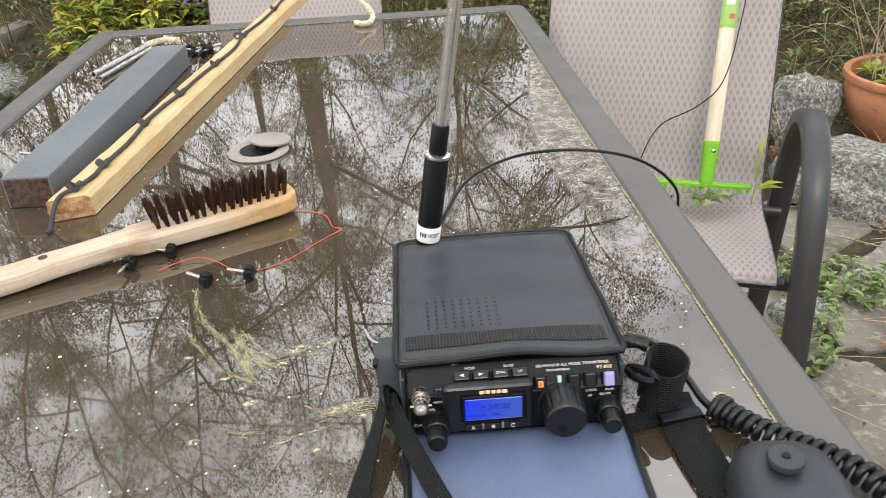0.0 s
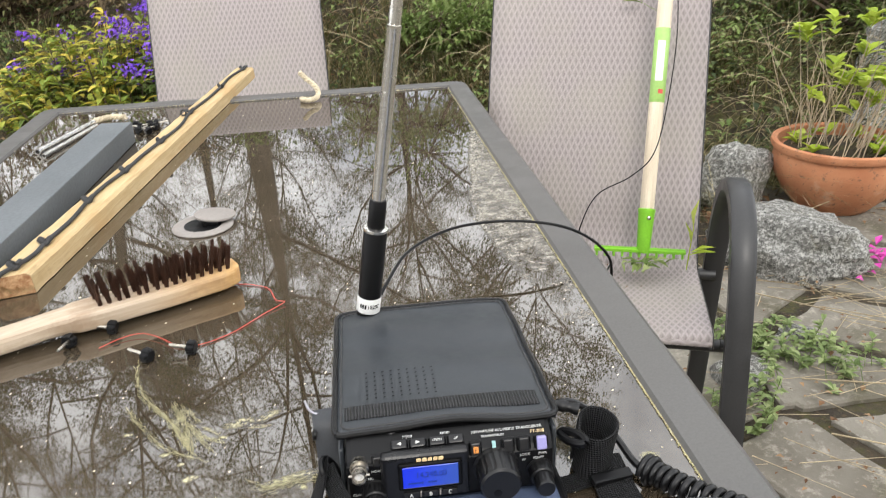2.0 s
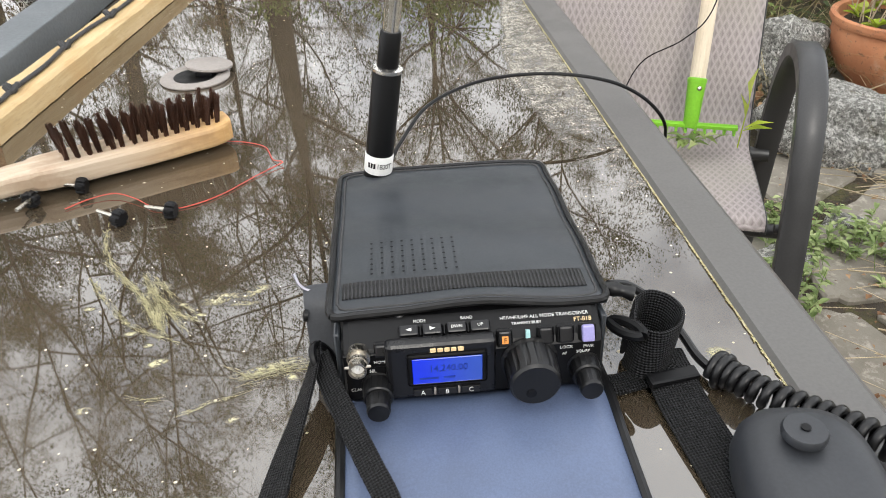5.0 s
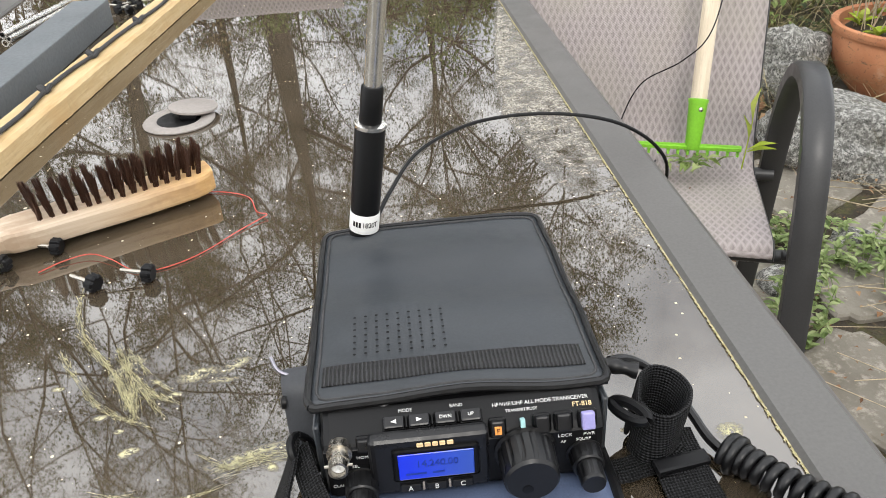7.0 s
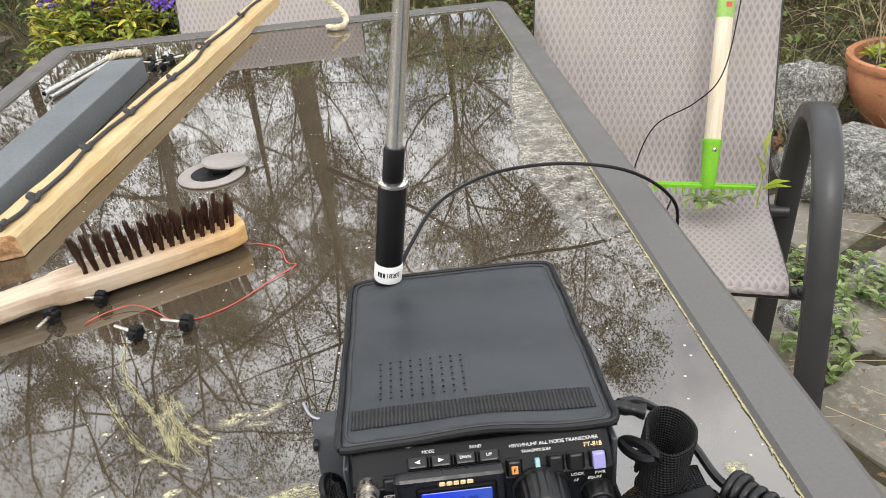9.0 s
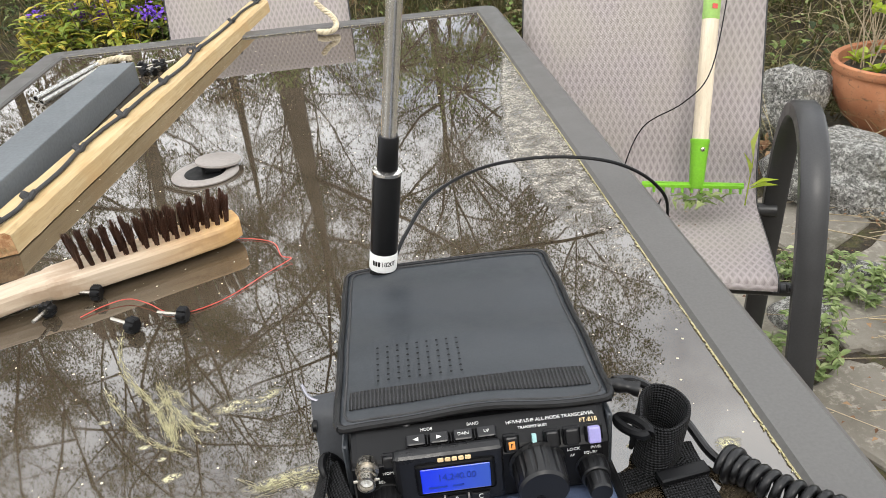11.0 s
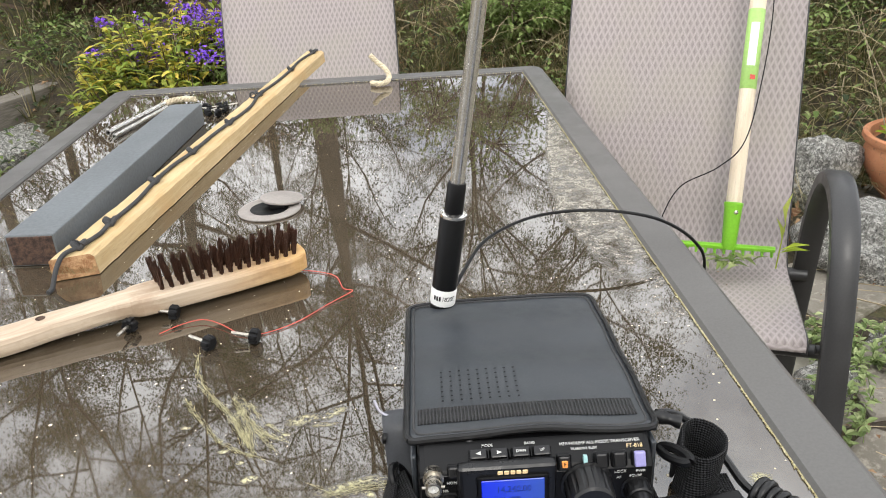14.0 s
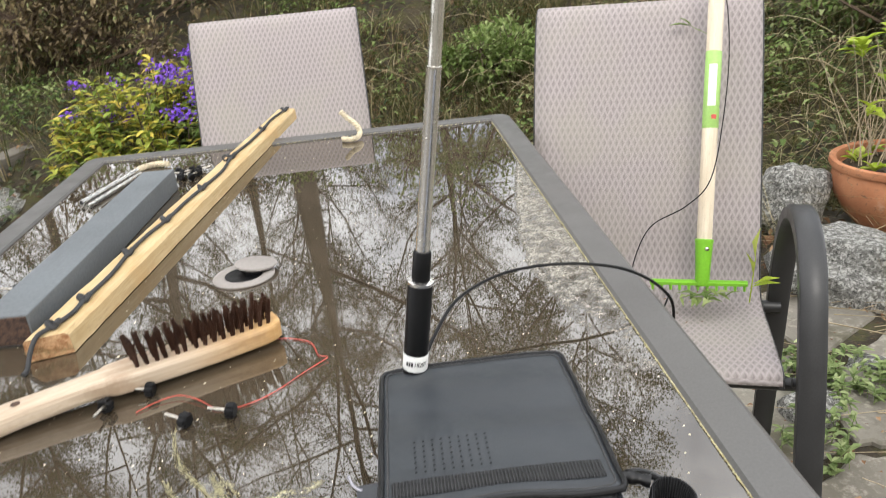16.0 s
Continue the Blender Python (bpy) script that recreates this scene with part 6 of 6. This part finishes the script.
for i, (x, y, w, h, mat, lab) in enumerate((
    (-3.0, 6.3, 1.3, 1.7, "dry_leaf", "dense brown half-dead shrub on the bank"), (-1.7, 6.6, 1.1, 1.5, "dry_leaf", "dense brown half-dead shrub on the bank"),
    (-0.6, 6.4, 1.0, 1.2, "mid_leaf", "fresh green shrub on the bank"), (0.5, 6.7, 1.1, 1.4, "mid_leaf", "dense dark green shrub on the bank"),
    (1.7, 6.2, 1.1, 1.2, "mid_leaf", "fresh green shrub on the bank"), (2.8, 5.6, 1.1, 1.2, "dark_leaf", "dense dark green shrub on the bank"),
    (3.9, 5.2, 1.2, 1.4, "dark_leaf", "dense dark green shrub on the bank"), (1.2, 4.95, 0.45, 0.26, "mid_leaf", "low fresh green shrub between the chairs"),
    (-1.4, 5.6, 0.8, 0.75, "dry_leaf", "brown half-dead shrub behind the flower bush"), (3.3, 4.4, 0.7, 0.6, "mid_leaf", "low fresh green shrub beside the standing stone"),
    (-4.4, 5.6, 1.5, 1.8, "dark_leaf", "dense dark green shrub on the bank"), (5.2, 4.8, 1.4, 1.5, "dark_leaf", "dense dark green shrub on the bank"))):
    shrub_mass(x, y, w, h, 210, M[mat], "shrub", lab, 100 + i)

# leaf litter, straw, weeds and petals
rnd = random.Random(53)
lit, straw_l, weeds = Leaves(), Leaves(), Leaves()
for k in range(5200):
    x, y = rnd.uniform(-3.2, 3.8), rnd.uniform(2.9, 6.4)
    if k % 4 == 0:
        x, y = rnd.uniform(1.0, 3.2), rnd.uniform(1.4, 3.3)
    elif k % 4 == 1:
        x, y = rnd.uniform(0.2, 1.5), rnd.uniform(3.3, 5.6)
    s = rnd.uniform(0.012, 0.045) * (0.45 if y < 3.0 else 1)
    lit.leaf((x, y, height(x, y) + 0.016 + rnd.uniform(0, 0.015)), (rnd.uniform(-1, 1), rnd.uniform(-1, 1), rnd.uniform(-0.1, 0.4)), s, s * rnd.uniform(0.4, 0.8), 0.1)
tagged(lit.make("leaf_litter", M["litter"], None, "brown dead leaves and crumbs lying on soil and paving"), category="leaf litter", kind="stuff")
for k in range(520):
    x, y = rnd.uniform(1.0, 3.4), rnd.uniform(1.3, 4.4)
    if k % 13 == 0:
        x, y = rnd.uniform(1.65, 2.15), rnd.uniform(2.35, 2.62)
    a = rnd.gauss(-0.6, 0.7)
    L = rnd.uniform(0.05, 0.26)
    z = height(x, y) + rnd.uniform(0.022, 0.03)
    straw_l.stem((x, y, z), (x + L * math.cos(a), y + L * math.sin(a), z + rnd.uniform(0, 0.02) + max(0, height(x + L * math.cos(a), y + L * math.sin(a)) - height(x, y))), 0.0012, 0.0007)
for a, b in (((1.50, 2.10, 0.03), (2.25, 1.86, 0.03)), ((1.60, 2.52, 0.03), (2.10, 2.05, 0.035)), ((1.95, 2.95, 0.06), (2.6, 3.05, 0.2)), ((1.45, 1.9, 0.03), (1.75, 1.72, 0.03))):
    straw_l.stem(a, b, 0.0022, 0.0014)
for k in range(150):
    x, y = rnd.uniform(0.4, 3.3), rnd.uniform(3.4, 5.2)
    a, L, z = rnd.gauss(0, 0.9) + (3.14 if k % 2 else 0), rnd.uniform(0.25, 0.6), height(x, y) + rnd.uniform(0.05, 0.25)
    p = Vector((x, y, z))
    for j in range(5):
        t = (j + 1) / 5
        q = Vector((x + L * t * math.cos(a), y + L * t * math.sin(a) * 0.6, max(height(x + L * t * math.cos(a), y + L * t * math.sin(a) * 0.6) + 0.04, z + L * (0.75 * t - 0.8 * t * t))))
        straw_l.stem(p, q, 0.0015 - 0.0002 * j, 0.0013 - 0.0002 * j)
        p = q
tagged(straw_l.make("straw", M["straw"], None, "dry straw stalks strewn over the paving"), category="straw", kind="stuff")
for cx, cy, n, sp in ((1.48, 2.26, 46, 0.11), (1.60, 2.16, 28, 0.10), (1.40, 2.40, 14, 0.08), (2.02, 2.12, 10, 0.06), (1.32, 2.02, 20, 0.07), (1.75, 1.72, 6, 0.08)):
    for k in range(n):
        x, y = cx + rnd.gauss(0, sp * 0.6), cy + rnd.gauss(0, sp * 0.6)
        tall = rnd.uniform(0.02, 0.09)
        q = Vector((x + rnd.gauss(0, 0.02), y + rnd.gauss(0, 0.02), tall))
        weeds.stem((x, y, 0.0), q, 0.0012, 0.0008)
        for w in range(9):
            b = rnd.uniform(0, 6.28)
            weeds.blade_leaf(q - Vector((0, 0, tall * 0.5 * rnd.random())), (math.cos(b), math.sin(b), rnd.uniform(0.0, 0.6)), rnd.uniform(0.014, 0.034), rnd.uniform(0.006, 0.014), 0.15)
tagged(weeds.make("weeds", M["sage_leaf"], None, "green leafy weeds growing between the flagstones"), category="weeds", kind="stuff")
pet = Leaves()
for k in range(46):
    cx, cy = ((2.12, 2.66), (1.98, 2.02), (2.0, 2.6))[k % 3 if k % 3 != 1 or k < 10 else 0]
    pet.leaf((cx + rnd.gauss(0, 0.05), cy + rnd.gauss(0, 0.03), 0.022 + rnd.uniform(0, 0.012)), (rnd.uniform(-1, 1), rnd.uniform(-1, 1), rnd.uniform(-0.1, 0.5)), rnd.uniform(0.02, 0.045), rnd.uniform(0.015, 0.03), 0.1)
tagged(pet.make("fallen_petals", M["pink"], None, "magenta petals fallen on the paving"), category="petals", kind="stuff")


# ---- trees beyond the bank ----
def tree(x, y, tall, r0, lean, crown, leafy, seed, label):
    r3 = random.Random(seed)
    o = thing("tree", pose(x, y, height(x, y) - 0.05), label, "tree", "trees beyond the bank")
    line = [Vector((lean[0] * t * tall + 0.15 * math.sin(t * 5 + seed) * t, lean[1] * t * tall, tall * t)) for t in [k / 10 for k in range(11)]]
    part("trunk", sweep(glide(line, 3), lambda t: r0 * (1 - 0.5 * t) * (1 - 0.72 * ease(0.20, 0.46, t)) * (1 + 0.25 * max(0, 0.08 - t) / 0.08), 12), M["bark"], o, "grey-brown trunk")
    limbs = bmesh.new()
    tw, lf = Leaves(), Leaves()
    for k in range(22):
        t = crown + (0.98 - crown) * (k + r3.random()) / 22
        i = min(9, int(t * 10))
        p0 = line[i].lerp(line[i + 1], t * 10 - i)
        a = k * 2.4 + r3.uniform(-0.5, 0.5)
        L = tall * 0.34 * (1.15 - t) / (1.15 - crown) * r3.uniform(0.7, 1.15) + 0.4
        way = Vector((math.cos(a), math.sin(a), r3.uniform(0.15, 0.9))).normalized()
        pts = [p0]
        for s in range(5):
            way = (way + Vector((r3.gauss(0, 0.2), r3.gauss(0, 0.2), r3.gauss(0.06, 0.14)))).normalized()
            pts.append(pts[-1] + way * L / 5)
        rl = min(r0, 0.11) * 0.34 * (1.1 - t)
        sweep(pts, lambda u: rl * (1 - 0.8 * u) + 0.006, 5, limbs)
        for s in range(12):
            u = 0.2 + 0.8 * s / 11
            j = min(4, int(u * 5))
            q = pts[j].lerp(pts[j + 1], u * 5 - j)
            d = (way + Vector((r3.gauss(0, 0.75), r3.gauss(0, 0.75), r3.gauss(0.1, 0.6)))).normalized()
            B = L * 0.30 * r3.uniform(0.5, 1.2)
            q2 = q + d * B * 0.5
            d2 = (d + Vector((r3.gauss(0, 0.3), r3.gauss(0, 0.3), r3.gauss(0, 0.3)))).normalized()
            q3 = q2 + d2 * B * 0.5
            tw.stem(q, q2, 0.0065, 0.0045)
            tw.stem(q2, q3, 0.0045, 0.0025)
            for w in range(4):
                g = (q2 if w % 2 else q3).lerp(q3 if w % 3 else q, 0.4 * r3.random())
                e = (d2 + Vector((r3.gauss(0, 0.8), r3.gauss(0, 0.8), r3.gauss(0, 0.7)))).normalized()
                h = g + e * r3.uniform(0.2, 0.55)
                tw.stem(g, h, 0.0018, 0.001)
                for l in range(7 * leafy + 4):
                    c = g.lerp(h, r3.uniform(0.3, 1.1)) + Vector((r3.gauss(0, 0.07), r3.gauss(0, 0.07), r3.gauss(0, 0.07)))
                    lf.leaf(c, (r3.gauss(0, 1), r3.gauss(0, 1), r3.gauss(-0.2, 0.7)), r3.uniform(0.03, 0.055), r3.uniform(0.02, 0.034), 0.2)
    part("limbs", limbs, M["bark"], o)
    tw.make("twig_work", M["twig"], o)
    if lf.v:
        lf.make("crown", M["tree_leaf"], o, "sparse small green leaves")
    return o


for i, (x, y, tall, r0, lean, crown, leafy) in enumerate((
    (-0.75, 11.5, 11.0, 0.19, (0.02, 0.0), 0.30, 1), (-2.4, 11.0, 10.5, 0.13, (-0.10, 0.0), 0.28, 1), (-4.6, 10.0, 11.5, 0.14, (0.03, 0.0), 0.25, 1),
    (-7.4, 10.5, 11.0, 0.16, (0.0, 0.02), 0.2, 2), (-5.4, 14.0, 14.0, 0.18, (0.02, 0.0), 0.25, 1), (1.4, 13.0, 9.5, 0.15, (0.03, 0.0), 0.25, 2),
    (3.3, 12.0, 8.2, 0.14, (0.0, 0.0), 0.2, 3), (6.2, 12.5, 6.6, 0.14, (0.02, 0.0), 0.18, 4), (-2.2, 15.5, 14.5, 0.18, (0.0, 0.0), 0.3, 1), (9.5, 12.0, 6.4, 0.14, (0.0, 0.0), 0.15, 4),
    (-10.5, 9.0, 10.0, 0.16, (0.03, 0.0), 0.2, 3), (-6.0, 12.2, 7.5, 0.14, (0.0, 0.0), 0.15, 4), (-3.4, 13.0, 7.5, 0.14, (0.02, 0.0), 0.15, 4), (-1.2, 14.0, 7.0, 0.12, (0.0, 0.0), 0.15, 3), (-1.2, 19.0, 9.5, 0.16, (0.02, 0.0), 0.15, 3), (2.2, 18.0, 9.0, 0.15, (-0.02, 0.0), 0.15, 3),
    (-5.0, 19.5, 10.0, 0.16, (0.0, 0.0), 0.15, 3), (5.5, 19.0, 8.5, 0.16, (0.0, 0.0), 0.15, 3), (-9.0, 18.0, 10.0, 0.16, (0.0, 0.0), 0.15, 3))):
    tree(x, y, tall, (0.95, 0.85)[i] * r0 if i < 2 else 0.5 * r0, lean, crown, leafy, 200 + i, "tall thin-leaved tree with bare grey limbs beyond the bank")

# ---- flagstones, each its own slab ----
pave = thing("pavement", pose(0, 0, 0), "irregular grey-brown flagstone paving with mossy joints", "paving", kind="structure")
rnd = random.Random(61)
cell = 0.34
sites = {}
for i in range(19):
    for j in range(19):
        sites[i, j] = Vector((-2.75 + cell * (i + 0.5 * (j % 2)) + rnd.uniform(-0.12, 0.12), -2.85 + cell * j + rnd.uniform(-0.12, 0.12), 0))


def clipped(ring, p, d):
    """The side of a ring that lies behind the line through p, square to d."""
    out = []
    for a, b in zip(ring, ring[1:] + ring[:1]):
        u, v = (a - p).dot(d), (b - p).dot(d)
        if u <= 0:
            out.append(a)
        if u * v < 0:
            out.append(a.lerp(b, u / (u - v)))
    return out


for (i, j), c in sites.items():
    if c.y > (2.95 if c.x > 0.8 else 3.4) and not (c.x > 1.9 and c.y < 3.3):
        continue
    if noise.noise(c * 2.0) > 0.46:
        continue
    ring = [c + Vector(q) for q in ((-0.6, -0.6, 0), (0.6, -0.6, 0), (0.6, 0.6, 0), (-0.6, 0.6, 0))]
    gap = rnd.uniform(0.012, 0.026)
    for di in range(-2, 3):
        for dj in range(-2, 3):
            if (di or dj) and (i + di, j + dj) in sites:
                o = sites[i + di, j + dj]
                d = (o - c).normalized()
                ring = clipped(ring, (c + o) / 2 - d * gap, d)
    if len(ring) >= 3:
        rough = []
        for a, b in zip(ring, ring[1:] + ring[:1]):
            d = (b - a)
            if d.length < 0.03:
                continue
            rough.append(a.lerp(b, 0.06))
            rough.append(a.lerp(b, 0.5) + (c - a.lerp(b, 0.5)).normalized() * rnd.uniform(-0.002, 0.016))
            rough.append(a.lerp(b, 0.94))
        ring = rough
        n = len(ring)
        zt = rnd.uniform(0.006, 0.016)
        vs = [q + Vector((0, 0, -0.04)) - c for q in ring] + [q + Vector((0, 0, zt - 0.006)) - c for q in ring] + [q.lerp(c, 0.04) + Vector((0, 0, zt)) - c for q in ring]
        fs = [(k, (k + 1) % n, n + (k + 1) % n, n + k) for k in range(n)] + [(n + k, n + (k + 1) % n, 2 * n + (k + 1) % n, 2 * n + k) for k in range(n)] + [tuple(range(2 * n, 3 * n))]
        ob = raw("flagstone", vs, fs, M["flag"], pave)
        ob.location = (c.x, c.y, 0)

# ---- pale wall, unseen, added behind the camera to brighten the chrome's reflections ----
back = part("wall_south", box(-7, 7, -3.3, -3.05, -0.1, 2.6), M["plaster"], None, "plain pale wall added unseen behind the camera to brighten reflections", False)
tagged(back, category="wall", kind="structure")
